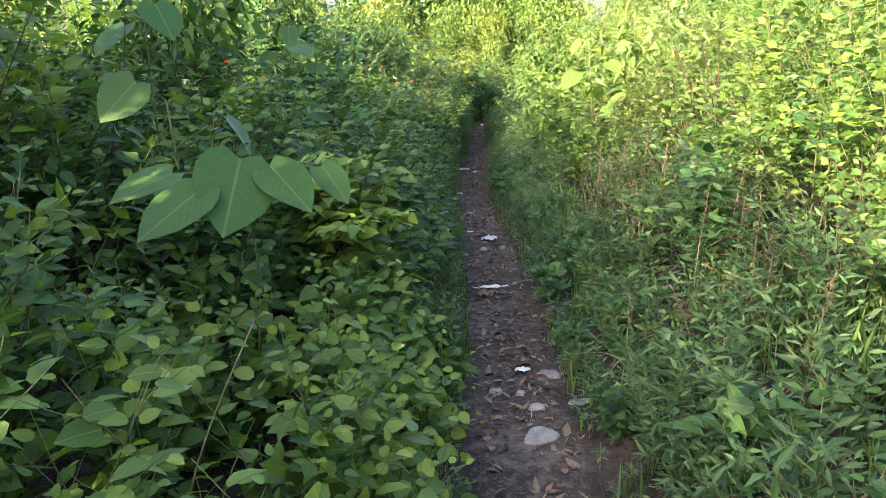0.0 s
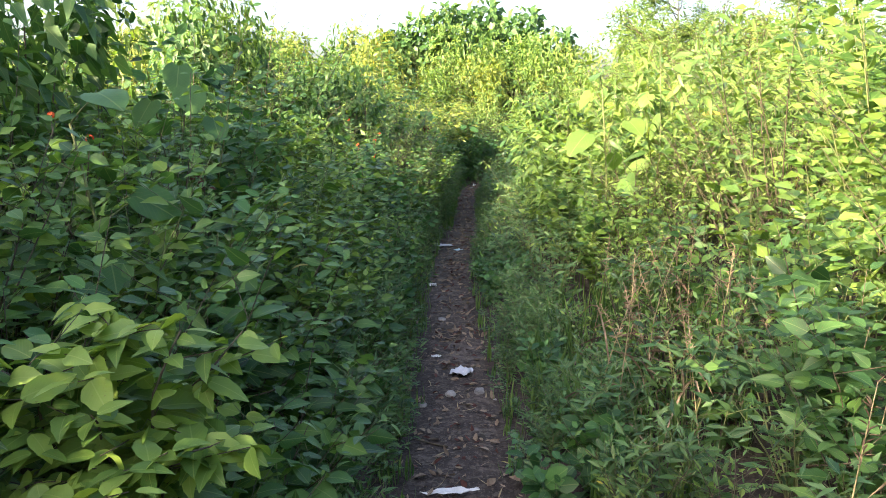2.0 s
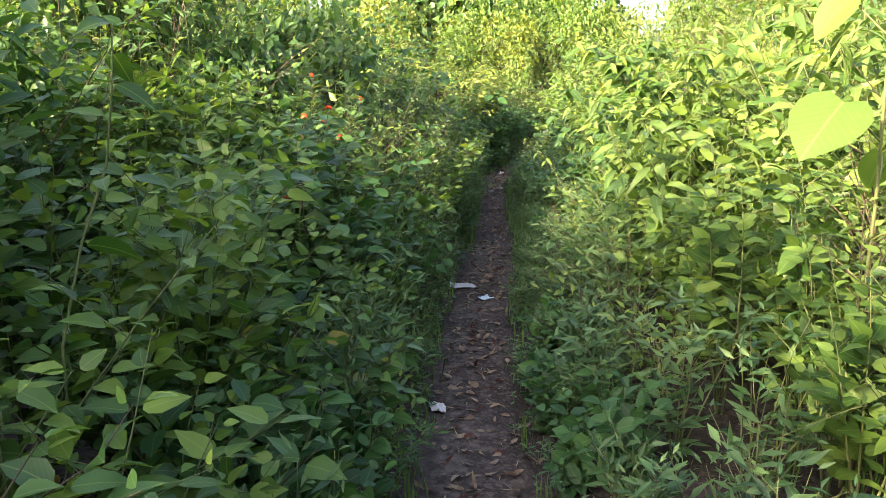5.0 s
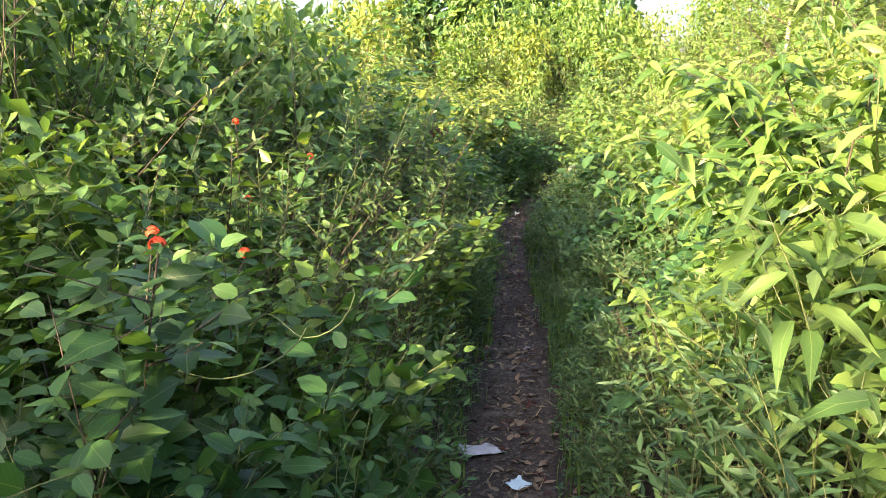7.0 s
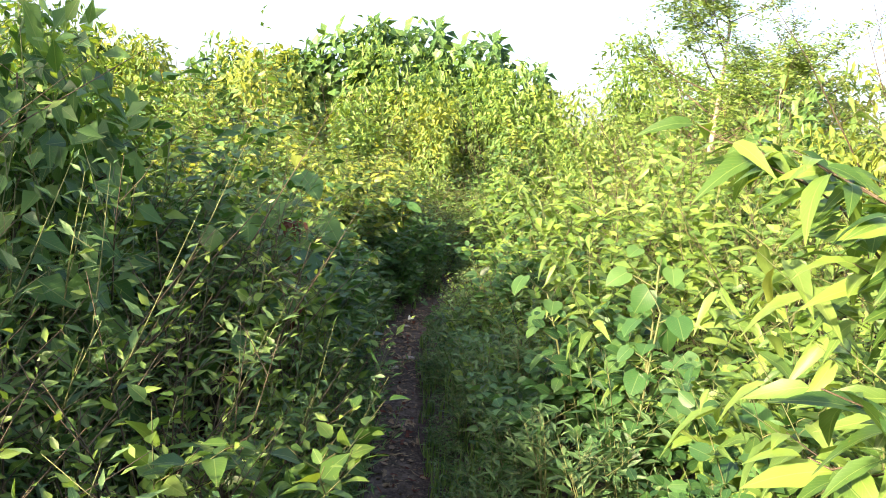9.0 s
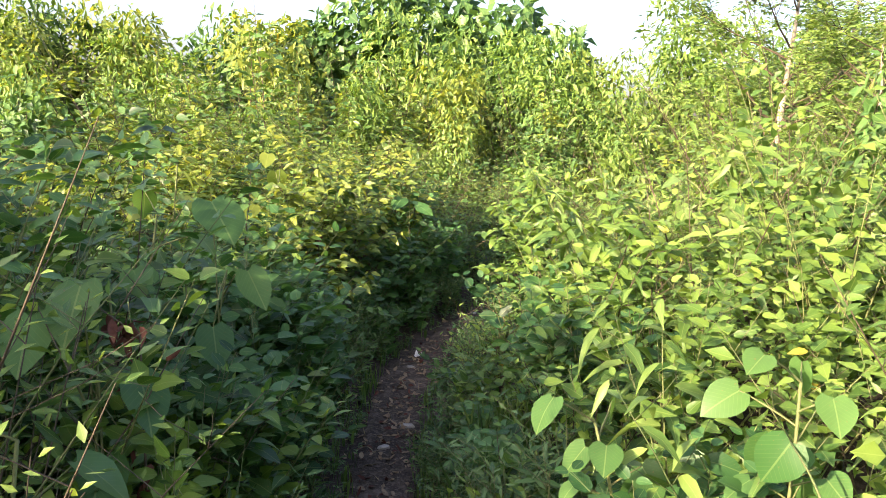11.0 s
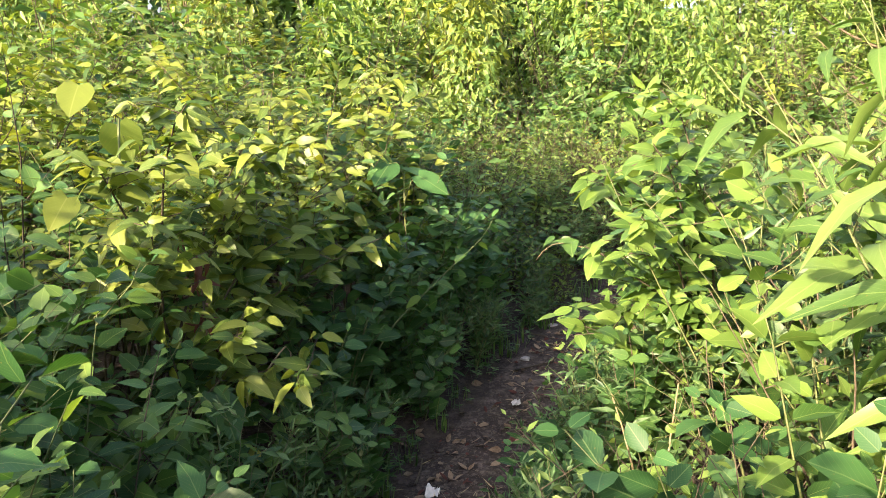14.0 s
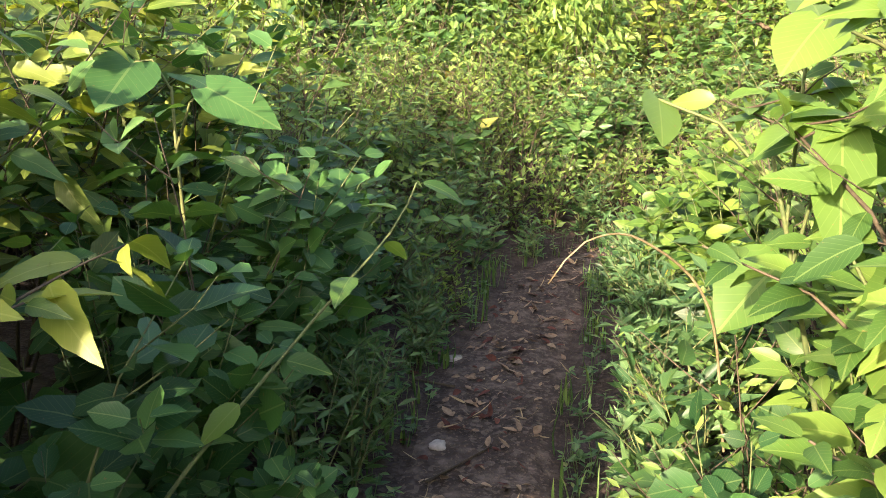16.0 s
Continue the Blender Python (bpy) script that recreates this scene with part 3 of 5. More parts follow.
rng = np.random.default_rng(11)
spots = []
for dmin, dmax, cell in ((0.05, 0.45, 0.2), (0.45, 1.4, 0.33), (1.4, 3.0, 0.5), (3.0, 6.0, 0.85)):
    for gy in np.arange(-2.5, 29.0, cell):
        for gx in np.arange(-7.0, 10.5, cell):
            x, yy = gx + rng.uniform(0, cell), gy + rng.uniform(0, cell)
            d, side, ty = trail_at(x, yy)
            if dmin <= d - 0.02 < dmax and not (yy < 0.6 and d < 0.9):
                spots.append((x, yy, d, side, ty))
spots.sort(key=lambda q: q[2] + (3.0 if q[1] < 1.5 or q[1] > 24 else 0.0))
made, rest = {}, {}
OPEN = ((-0.5, 3.9, 0.5, 0.72), (-0.85, 4.0, 0.4, 0.85), (0.42, 17.2, 0.35, 1.1), (1.5, 21.3, 0.4, 0.5))      # lower growth round the climbers: x, y, radius, height
for x, yy, d, side, ty in spots:
    h = canopy(d, side, ty) * rng.uniform(0.78, 1.12) * (1 + 0.42 * noise.noise((x * 0.7, yy * 0.7, 9.0)))
    h = min(h, room(x, yy))
    for cx, cy, cr, ch in OPEN:
        if math.hypot(x - cx, yy - cy) < cr:
            h = min(h, ch)
    if h < 0.1 or math.hypot(x - 0.6, yy - 13.3) < 0.3:
        continue
    if side < 0 and 19.7 < yy < 21.5 and d < 1.2 and rng.uniform() < 0.6:      # bare stems and deep shade under the leaning shrub
        continue
    kind = kind_at(rng, d, side, ty, x, yy)
    spot = (x, yy, ground_z(x, yy) - 0.01)
    turn, lean, wide = rng.uniform(-0.8, 0.8), (rng.normal(0, 0.07), rng.normal(0, 0.07)), (0.78 if d < 0.35 else 1.0) + 0.25 * (d > 3)
    made[kind] = made.get(kind, 0) + 1
    if made[kind] <= 150:
        plant(kind, h, spot, turn, rng, wide, lean, split=made[kind] <= 52)
    else:
        rest.setdefault(kind, []).append((h, spot, turn, rng.integers(0, 3), wide, lean))


def mesh_arrays(me):
    co = np.empty(len(me.vertices) * 3, np.float32)
    me.vertices.foreach_get("co", co)
    vi = np.empty(len(me.loops), np.int32)
    me.loops.foreach_get("vertex_index", vi)
    lt = np.empty(len(me.polygons), np.int32)
    me.polygons.foreach_get("loop_total", lt)
    uv = np.empty(len(me.loops) * 2, np.float32)
    me.uv_layers[0].data.foreach_get("uv", uv)
    return co.reshape(-1, 3), vi, lt, uv


def joined(name, pieces, materials):
    """One mesh of many: pieces are (arrays, pose, material slot)."""
    co, vi, lt, uv, mi, n = [], [], [], [], [], 0
    for (c, v, l, u), m, slot in pieces:
        m = np.array(m, np.float32)
        co.append(c @ m[:3, :3].T + m[:3, 3])
        vi.append(v + n)
        lt.append(l)
        uv.append(u)
        mi.append(np.full(len(l), slot, np.int32))
        n += len(c)
    co, vi, lt, uv, mi = (np.concatenate(q) for q in (co, vi, lt, uv, mi))
    me = bpy.data.meshes.new(name)
    me.vertices.add(len(co))
    me.vertices.foreach_set("co", co.ravel())
    me.loops.add(len(vi))
    me.loops.foreach_set("vertex_index", vi)
    me.polygons.add(len(lt))
    me.polygons.foreach_set("loop_start", np.concatenate([[0], np.cumsum(lt)[:-1]]).astype(np.int32))
    me.polygons.foreach_set("use_smooth", np.ones(len(lt), bool))
    for q in materials:
        me.materials.append(q)
    me.polygons.foreach_set("material_index", mi)
    me.uv_layers.new(name="UVMap").data.foreach_set("uv", uv)
    me.update(calc_edges=True)
    me.validate()
    return me


for kind, many in rest.items():
    pieces, cache = [], {}
    for h, spot, turn, var, wide, lean in many:
        i = min(range(len(HEIGHTS)), key=lambda q: abs(math.log(HEIGHTS[q] / h)))
        if (i, var) not in cache:
            meshes = plant_meshes(kind, HEIGHTS[i], 7000 + 31 * i + int(var), True)
            cache[(i, var)] = [mesh_arrays(q) for q in meshes]
        k = h / HEIGHTS[i]
        m = Matrix.Translation(spot) @ Euler((lean[0], lean[1], turn)).to_matrix().to_4x4() @ Matrix.Diagonal((wide * k**0.6, wide * k**0.6, k, 1))
        for slot, arr in enumerate(cache[(i, var)]):
            pieces.append((arr, m, slot))
    ob = new("undergrowth", joined("undergrowth", pieces, (KINDS[kind]["wood"], LEAF[KINDS[kind]["mat"]])))
    tagged(ob, "tangled mass of " + kind.replace("_", " ") + " foliage away from the footpath", "undergrowth", kind="stuff")


# ---- trees on the skyline and beside the trail, and unseen ones behind its start ----
def tree_meshes(kind, height, seed):
    rng = np.random.default_rng(seed)
    trunk, limbs, crown = Bag(), Bag(), Bag()
    spine = bent(rng, (0, 0, -0.1), UP, height * 0.85, rng.normal(0, 0.12, 3), 9, 0.03)
    stem(trunk, spine, 0.011 * height + 0.015, 0.01, 8)
    n = int(16 + 3.2 * height)
    for k in range(n):
        s = rng.uniform(0.1, 0.98)
        p, d = along(spine, s)
        a = k * 2.4 + rng.normal(0, 0.3)
        reach = height * 0.30 * (1.25 - 0.75 * s) * rng.uniform(0.7, 1.2)
        o = np.array((math.cos(a), math.sin(a), 0.55))
        pts = bent(rng, p, o, reach, UP * 0.25, 6, 0.07)
        stem(limbs, pts, 0.010 + 0.02 * (1 - s), 0.004, 5)
        for j in range(5):
            q, dd = along(pts, rng.uniform(0.35, 1.0) if j else 0.99)
            tw = bent(rng, q, dd + rng.normal(0, 0.6, 3), rng.uniform(0.35, 0.7) * height / 5, UP * 0.2, 4, 0.1)
            stem(limbs, tw, 0.006, 0.003, 3)
            if kind == "broadleaf_tree":
                leafy(rng, crown, tw, 0.05, 0.075, 0.27, 0.55, "ovate", 0.3, -0.8, 1, True, 0.3, 1.8)
            elif kind == "feathery_tree":
                for b in range(8):
                    w, wd = along(tw, (b + 0.5) / 8)
                    fr = bent(rng, w, wd + rng.normal(0, 0.7, 3), 0.26, -UP * 0.5, 4, 0.05)
                    leafy(rng, crown, fr, 0.05, 0.042, 0.10, 0.36, "lance", 0.1, 0.0, 0, True, 0.3)
            else:
                leafy(rng, crown, tw, 0.0, 0.03, 0.085, 0.45, "ovate", 0.25, 0.15, 0, False, 0.3)
    return trunk, limbs, crown


TREE_LEAF = {"broadleaf_tree": "lime", "feathery_tree": "pale", "smallleaf_tree": "narrow"}
TREE_LABEL = {"broadleaf_tree": "young tree with large drooping green leaves on the skyline",
              "feathery_tree": "slender pale-barked tree with feathery light green leaflets",
              "smallleaf_tree": "dense rounded tree with small dark green leaves"}
TREES = {}


def tree(kind, x, y, height, turn, seed, span=1.0):
    key = (kind, seed)
    m = Matrix.Translation((x, y, ground_z(x, y))) @ Matrix.Rotation(turn, 4, "Z")
    if key not in TREES:
        t, l, c = tree_meshes(kind, 5.0, 40 + seed)
        root = new(kind)
        tagged(root, TREE_LABEL[kind], "tree", group="trees of the skyline")
        for name, bag, mat in (("trunk", t, M_BARK), ("branchwork", l, M_WOOD), ("crown", c, LEAF[TREE_LEAF[kind]])):
            part = new(name, bag.mesh(name, mat))
            part.parent = root
        TREES[key] = root
        root.matrix_basis = m
    else:
        root = copy_thing(TREES[key], m)
    k = height / 5.0
    root.scale = (k * span, k * span, k)
    return root


for i, (kind, x, yy, h, span) in enumerate((
        ("broadleaf_tree", -4.8, 32.0, 3.5, 1.65), ("smallleaf_tree", -7.0, 30.0, 3.9, 1.3),
        ("broadleaf_tree", -9.5, 31.0, 4.0, 1.65), ("smallleaf_tree", -10.5, 27.0, 3.6, 1.3),
        ("feathery_tree", 7.2, 27.0, 5.6, 1.1), ("smallleaf_tree", 9.3, 28.5, 5.2, 1.2), ("feathery_tree", 6.4, 22.6, 3.8, 1.1), ("smallleaf_tree", 11.5, 27.0, 4.9, 1.2),
        # with y below 0: unseen trees, added to close the place and cast shade
        ("smallleaf_tree", -4.0, -4.5, 5.0, 1.2),
        ("smallleaf_tree", 4.5, -5.0, 4.5, 1.2), ("broadleaf_tree", 0.5, -8.0, 5.5, 1.2), ("smallleaf_tree", 9.5, 4.0, 4.0, 1.2), ("smallleaf_tree", 9.5, 13.0, 4.2, 1.2),
        ("feathery_tree", 7.4, 18.5, 4.4, 1.1), ("broadleaf_tree", -9.5, 21.0, 3.8, 1.2))):
    tree(kind, x, yy, h, 0.9 * math.sin(i * 2.1), i % 3, span)


# ---- rounded bushes on the rising ground and behind the first plants, plus added shade casters ----
def mound_meshes(mat, size, ratio, count, seed):
    """A bush as a heap of lobes, each lobe clothed in leaves, with twigs inside; 2 m high and 2 m wide."""
    rng = np.random.default_rng(seed)
    twigs, leaves = Bag(), Bag()
    for k in range(15):
        t = rng.uniform(0, 6.28)
        z = rng.uniform(0.12, 0.9)
        r = 0.72 * math.sqrt(max(0.05, 1 - (z - 0.3) ** 2 * 1.9)) * rng.uniform(0.35, 1.0)
        c = np.array((math.cos(t) * r, math.sin(t) * r, z * 1.85))
        lr = rng.uniform(0.26, 0.46)
        stem(twigs, bent(rng, (rng.normal(0, 0.08), rng.normal(0, 0.08), -0.05), (c[0] * 0.6, c[1] * 0.6, 1), np.linalg.norm(c), unit(c) * 0.3, 5, 0.06), 0.018, 0.004, 4)
        for q in range(count // 15):
            o = unit(rng.normal(0, 1, 3) + UP * 0.35)
            p = c + o * lr * rng.uniform(0.6, 1.08)
            p[2] = max(p[2], 0.02)
            way = unit(o * (0.8, 0.8, 0.2) + rng.normal(0, 0.45, 3) - UP * 0.3)
            ll = size * rng.uniform(0.65, 1.25)
            leaf(leaves, p, way, unit(UP * 0.8 + LIGHT * 0.7 + o * 0.6 + rng.normal(0, 0.3, 3)), ll, ll * ratio, rng.uniform(0.05, 0.45), rng.uniform(0.05, 0.35), "ovate", 0)
    return twigs.mesh("leafy_bush", M_WOOD), leaves.mesh("foliage", LEAF[mat])


MOUNDS = [("bush with small pale green leaves on the rising ground", mound_meshes("pale", 0.10, 0.45, 1950, 5)),
          ("bush with mid-green pointed leaves behind the undergrowth, some of them added for shade", mound_meshes("mid", 0.135, 0.55, 1500, 6)),
          ("bush with yellowing light green leaves", mound_meshes("yellowing", 0.115, 0.45, 1800, 7)),
          ("bush with dark blue-green broad leaves", mound_meshes("blue", 0.18, 0.55, 1100, 8)),
          ("dense bush with small green leaves, some of them added for shade", mound_meshes("lime", 0.105, 0.42, 2100, 9)),
          ("tall tree with large hanging green leaves on the skyline, built as a rounded bush", mound_meshes("mid", 0.16, 0.75, 1900, 10))]
FIRST = {}


def mound(which, x, y, height, wide, turn):
    label, (tm, lm) = MOUNDS[which]
    m = Matrix.Translation((x, y, ground_z(x, y) - 0.03)) @ Matrix.Rotation(turn, 4, "Z")
    if which not in FIRST:
        ob = new("leafy_bush", tm)
        tagged(ob, label, "bush", group="bushes on the slope")
        new("foliage", lm).parent = ob
        ob.matrix_basis = m
        FIRST[which] = ob
    else:
        ob = copy_thing(FIRST[which], m)
    ob.scale = (wide / 2, wide / 2, height / 2)
    return ob


rng = np.random.default_rng(23)
# the first three are added only to cast shade on the right bank
for x, yy, h, wide, which in ((-2.7, 13.5, 3.1, 1.7, 1), (-2.3, 14.3, 3.1, 1.7, 4), (-2.4, 15.3, 2.9, 1.7, 1), (-1.4, 12.9, 1.55, 1.6, 1), (-1.3, 14.3, 2.0, 1.6, 1), (-0.8, 15.5, 2.35, 1.6, 1), (-0.8, 16.6, 2.15, 1.6, 4), (-1.6, 16.0, 2.15, 1.8, 1), (-1.2, 17.6, 1.55, 1.5, 1),
                              (-1.5, 18.8, 1.4, 1.6, 4), (-1.4, 20.0, 1.35, 1.6, 2), (-1.6, 21.2, 1.5, 1.7, 2), (-1.9, 11.2, 1.75, 1.6, 1), (-2.2, 9.6, 2.3, 1.7, 0), (-2.0, 8.2, 2.6, 1.8, 1)):
    mound(which, x, yy, h * 1.07, wide, rng.uniform(-0.9, 0.9))
# the clump of skyline trees, with bush meshes standing in for their crowns
for x, yy, h, wide in ((-1.0, 33.6, 4.1, 3.4), (0.4, 33.2, 4.8, 3.8), (1.8, 34.0, 5.0, 4.0), (3.3, 33.4, 4.7, 3.8), (4.5, 32.8, 4.0, 3.2)):
    mound(5, x, yy, h, wide, rng.uniform(-0.9, 0.9))
# added wall of tall bushes, off to the left, to shade the trail's start
for yy in np.arange(-5.6, 8.0, 1.35):
    mound(int(rng.choice((1, 4))), -3.9 + rng.uniform(-0.3, 0.3), yy, 4.15 * rng.uniform(0.9, 1.08), 2.3, rng.uniform(-0.9, 0.9))
for gy in np.arange(25.2, 33.5, 1.4):
    for gx in np.arange(-9.0, 12.5, 1.55):
        x, yy = gx + rng.uniform(-0.5, 0.5), gy + rng.uniform(-0.4, 0.4)
        d, side, ty = trail_at(x, yy)
        if d < 1.1:
            continue
        h = float(np.interp(yy, [25, 27, 29, 31, 33.5], [1.35, 2.15, 3.15, 3.85, 4.2])) * rng.uniform(0.8, 1.15) * (1 + 0.25 * noise.noise((x * 0.35, yy * 0.35, 2.0)))
        h += 0.10 * max(0.0, abs(x - 1) - 4)
        if -3.3 < x < -1.9 or 5.6 < x < 7.0:
            h *= 0.9
        mound(int(rng.choice(5, p=(0.40, 0.14, 0.17, 0.02, 0.27))), x, yy, h, max(rng.uniform(1.6, 2.1), 0.74 * h), rng.uniform(-0.9, 0.9))
for gy in np.arange(3.0, 25.0, 1.6):
    for gx in (-5.2, -3.6, 4.8, 6.4):
        x, yy = gx + rng.uniform(-0.5, 0.5), gy + rng.uniform(-0.5, 0.5)
        d, side, ty = trail_at(x, yy)
        if d < 2.2:
            continue
        h = min(canopy(d, side, ty) * rng.uniform(0.75, 1.05), 3.4)
        mound(int(rng.choice(5, p=(0.34, 0.32, 0.14, 0.02, 0.18))), x, yy, h, rng.uniform(1.4, 1.9), rng.uniform(-0.9, 0.9))


# ---- large-leaved plants, leaf by leaf ----
def heartleaf_plant(x, y, top, n, size, seed, mat="lime", wide=0.35, face=(0.3, -0.8), low=0.35):
    """A few thin stalks from one root, each ending in one broad heart-shaped leaf that hangs towards the light."""
    rng = np.random.default_rng(seed)
    z0 = ground_z(x, y) - 0.02
    stalks = Bag()
    blades = []
    main = bent(rng, (0, 0, 0), UP, (top - z0) * 1.0, rng.normal(0, 0.1, 3), 5, 0.03)
    stem(stalks, main, 0.008, 0.005, 5)
    for k in range(n):
        p, d = along(main, min(0.999, low + (1 - low) * k / max(1, n - 1)))
        a = k * 2.4 + rng.uniform(-0.4, 0.4)
        o = np.array((math.cos(a), math.sin(a), 0.7))
        st = bent(rng, p, o, wide * rng.uniform(0.5, 1.0), -UP * 0.25, 4, 0.05)
        stem(stalks, st, 0.004, 0.0025, 4)
        b = Bag()
        ll = size * rng.uniform(0.65, 1.1)
        way = unit(np.array((o[0], o[1], 0)) * 0.5 + np.array((face[0], face[1], 0)) * 0.5 - UP * rng.uniform(0.1, 0.75))
        heart_leaf(b, st[-1], way, unit(UP + np.array((face[0], face[1], 0)) * 0.5 + rng.normal(0, 0.3, 3)), ll, ll * rng.uniform(0.78, 0.92), rng.uniform(0.1, 0.3), rng.uniform(0.02, 0.2))
        blades.append(b)
    root = new("heartleaf_plant", stalks.mesh("heartleaf_plant", M_STEM))
    root.matrix_basis = Matrix.Translation((x, y, z0))
    tagged(root, "plant with a few very broad heart-shaped green leaves on long stalks", "plant", group="large-leaved plants")
    for b in blades:
        new("leaf", b.mesh("leaf", LEAF[mat])).parent = root
    return root


for k, (x, y, top, n, size, mat, face) in enumerate((
        (-0.95, 5.0, 1.45, 5, 0.24, "mid", (0.4, -0.8)), (-0.75, 6.7, 1.6, 6, 0.22, "mid", (0.5, -0.7)), 
        (-0.6, 7.4, 1.1, 6, 0.17, "lime", (0.5, -0.7)), (1.95, 10.25, 1.85, 8, 0.23, "lime", (-0.6, -0.6)), (2.6, 11.0, 2.2, 7, 0.22, "pale", (-0.6, -0.6)),
        (0.22, 15.85, 1.3, 5, 0.16, "mid", (0.5, -0.7)), (0.2, 17.0, 1.4, 6, 0.13, "mid", (0.5, -0.7)), (2.25, 16.2, 1.34, 26, 0.125, "mid", (-0.5, -0.8)), (2.08, 15.85, 1.15, 20, 0.13, "blue", (-0.5, -0.8)),
        (1.95, 16.5, 1.15, 18, 0.12, "mid", (-0.5, -0.8)), (1.35, 12.85, 0.42, 4, 0.16, "blue", (-0.3, -0.9)), (-0.1, 17.8, 1.6, 7, 0.16, "lime", (0.5, -0.7)), (-0.5, 20.0, 1.75, 8, 0.2, "yellowing", (0.5, -0.7)),
        (0.05, 21.2, 1.7, 8, 0.19, "yellowing", (0.5, -0.7)), (1.15, 22.6, 1.35, 7, 0.2, "blue", (0.5, -0.6)), (0.75, 21.5, 1.15, 8, 0.17, "mid", (0.6, -0.6)), (0.55, 20.6, 0.7, 7, 0.18, "mid", (0.6, -0.6)),
        (2.5, 21.3, 1.7, 7, 0.18, "lime", (-0.6, -0.6)), (2.4, 20.8, 1.1, 6, 0.12, "mid", (-0.6, -0.6)), (2.85, 20.0, 1.7, 7, 0.15, "pale", (-0.6, -0.5)), (2.95, 18.9, 1.75, 7, 0.15, "pale", (-0.6, -0.5)),
        (-0.25, 12.2, 1.25, 6, 0.16, "blue", (0.5, -0.7)), (-0.2, 11.3, 0.85, 7, 0.15, "mid", (0.5, -0.7)))):
    heartleaf_plant(x, y, top, n, size, 300 + k, mat, 0.2 if n > 11 else 0.3, face, 0.12 if n > 11 else 0.35)


def climber(x, y, blades, seed, mat="mid", label="climber with a few very large soft green leaves beside the footpath"):
    """A thin climbing stem with large heart-shaped leaves: each blade is (where the stalk meets it, its tip, its width)."""
    rng = np.random.default_rng(seed)
    base = np.array((x, y, ground_z(x, y) - 0.02))
    top = np.mean([np.array(b[0]) for b in blades], axis=0) - base + np.array((0.0, 0.06, -0.03))
    main = np.array([top * (q**1.5, q**1.5, q) + np.array((0.03, 0.02, 0.0)) * math.sin(5 * q) * (1 - q) for q in np.linspace(0, 1, 8)])
    stalks = Bag()
    stem(stalks, main, 0.008, 0.004, 6)
    made_ = []
    for k, (a, b, width) in enumerate(blades):
        a, b = np.array(a) - base, np.array(b) - base
        p, _ = along(main, 0.72 + 0.27 * (k + 1) / len(blades))
        mid_ = 0.5 * (p + a) + UP * 0.04
        stem(stalks, np.array((p, mid_, a)), 0.004, 0.003, 5)
        bag = Bag()
        way = b - a
        ll = float(np.linalg.norm(way))
        heart_leaf(bag, a, way, unit(UP * 0.8 + np.array((0.1, -0.5, 0.0)) + rng.normal(0, 0.15, 3)), ll, width, 0.06, rng.uniform(0.02, 0.14))
        made_.append(bag)
    root = new("climber", stalks.mesh("climber", M_STEM))
    root.matrix_basis = Matrix.Translation(base)
    tagged(root, label, "climbing plant", group="large-leaved climbers")
    for bag in made_:
        new("leaf", bag.mesh("leaf", LEAF[mat])).parent = root


climber(-0.55, 4.55, [((-0.57, 4.34, 1.24), (-0.585, 4.08, 1.0), 0.29), ((-0.47, 4.38, 1.21), (-0.29, 4.22, 1.06), 0.2), ((-0.68, 4.2, 1.15), (-0.86, 3.98, 1.01), 0.2), ((-0.85, 4.4, 1.18), (-1.05, 4.25, 1.1), 0.2), ((-0.3, 4.6, 1.18), (-0.18, 4.45, 1.05), 0.13)], 610)
climber(-1.3, 5.7, [((-1.25, 5.6, 1.9), (-1.12, 5.45, 1.72), 0.2), ((-1.45, 5.7, 1.8), (-1.55, 5.5, 1.65), 0.18)], 611, "blue")
climber(-1.2, 8.8, [((-1.1, 8.7, 1.92), (-1.08, 8.55, 1.74), 0.17), ((-1.02, 8.6, 1.78), (-0.95, 8.45, 1.62), 0.19), ((-1.25, 8.6, 1.7), (-1.3, 8.45, 1.55), 0.16), ((-0.9, 8.7, 1.6), (-0.82, 8.55, 1.46), 0.15)], 612)
climber(0.25, 17.75, [((0.32, 17.62, 1.68), (0.46, 17.42, 1.53), 0.2), ((0.5, 17.5, 1.4), (0.6, 17.38, 1.26), 0.13), ((0.4, 17.3, 1.2), (0.46, 17.12, 1.08), 0.14)], 613)
climber(0.3, 16.3, [((0.27, 16.28, 1.55), (0.28, 16.12, 1.42), 0.14), ((0.17, 16.2, 1.48), (0.2, 16.05, 1.36), 0.12), ((0.42, 16.3, 1.3), (0.5, 16.15, 1.18), 0.13), ((0.35, 16.2, 1.1), (0.38, 16.02, 1.0), 0.14)], 614)
climber(2.5, 21.3, [((2.36, 21.26, 1.29), (2.27, 21.14, 1.07), 0.1), ((2.4, 21.4, 1.5), (2.32, 21.25, 1.42), 0.12), ((2.15, 21.5, 1.33), (2.09, 21.38, 1.26), 0.08), ((2.34, 21.1, 0.98), (2.27, 21.0, 0.86), 0.09)], 615, "lime")
climber(1.3, 22.3, [((1.36, 22.2, 1.34), (1.52, 22.1, 1.25), 0.12), ((1.2, 22.3, 1.4), (1.12, 22.12, 1.3), 0.15)], 616, "blue")


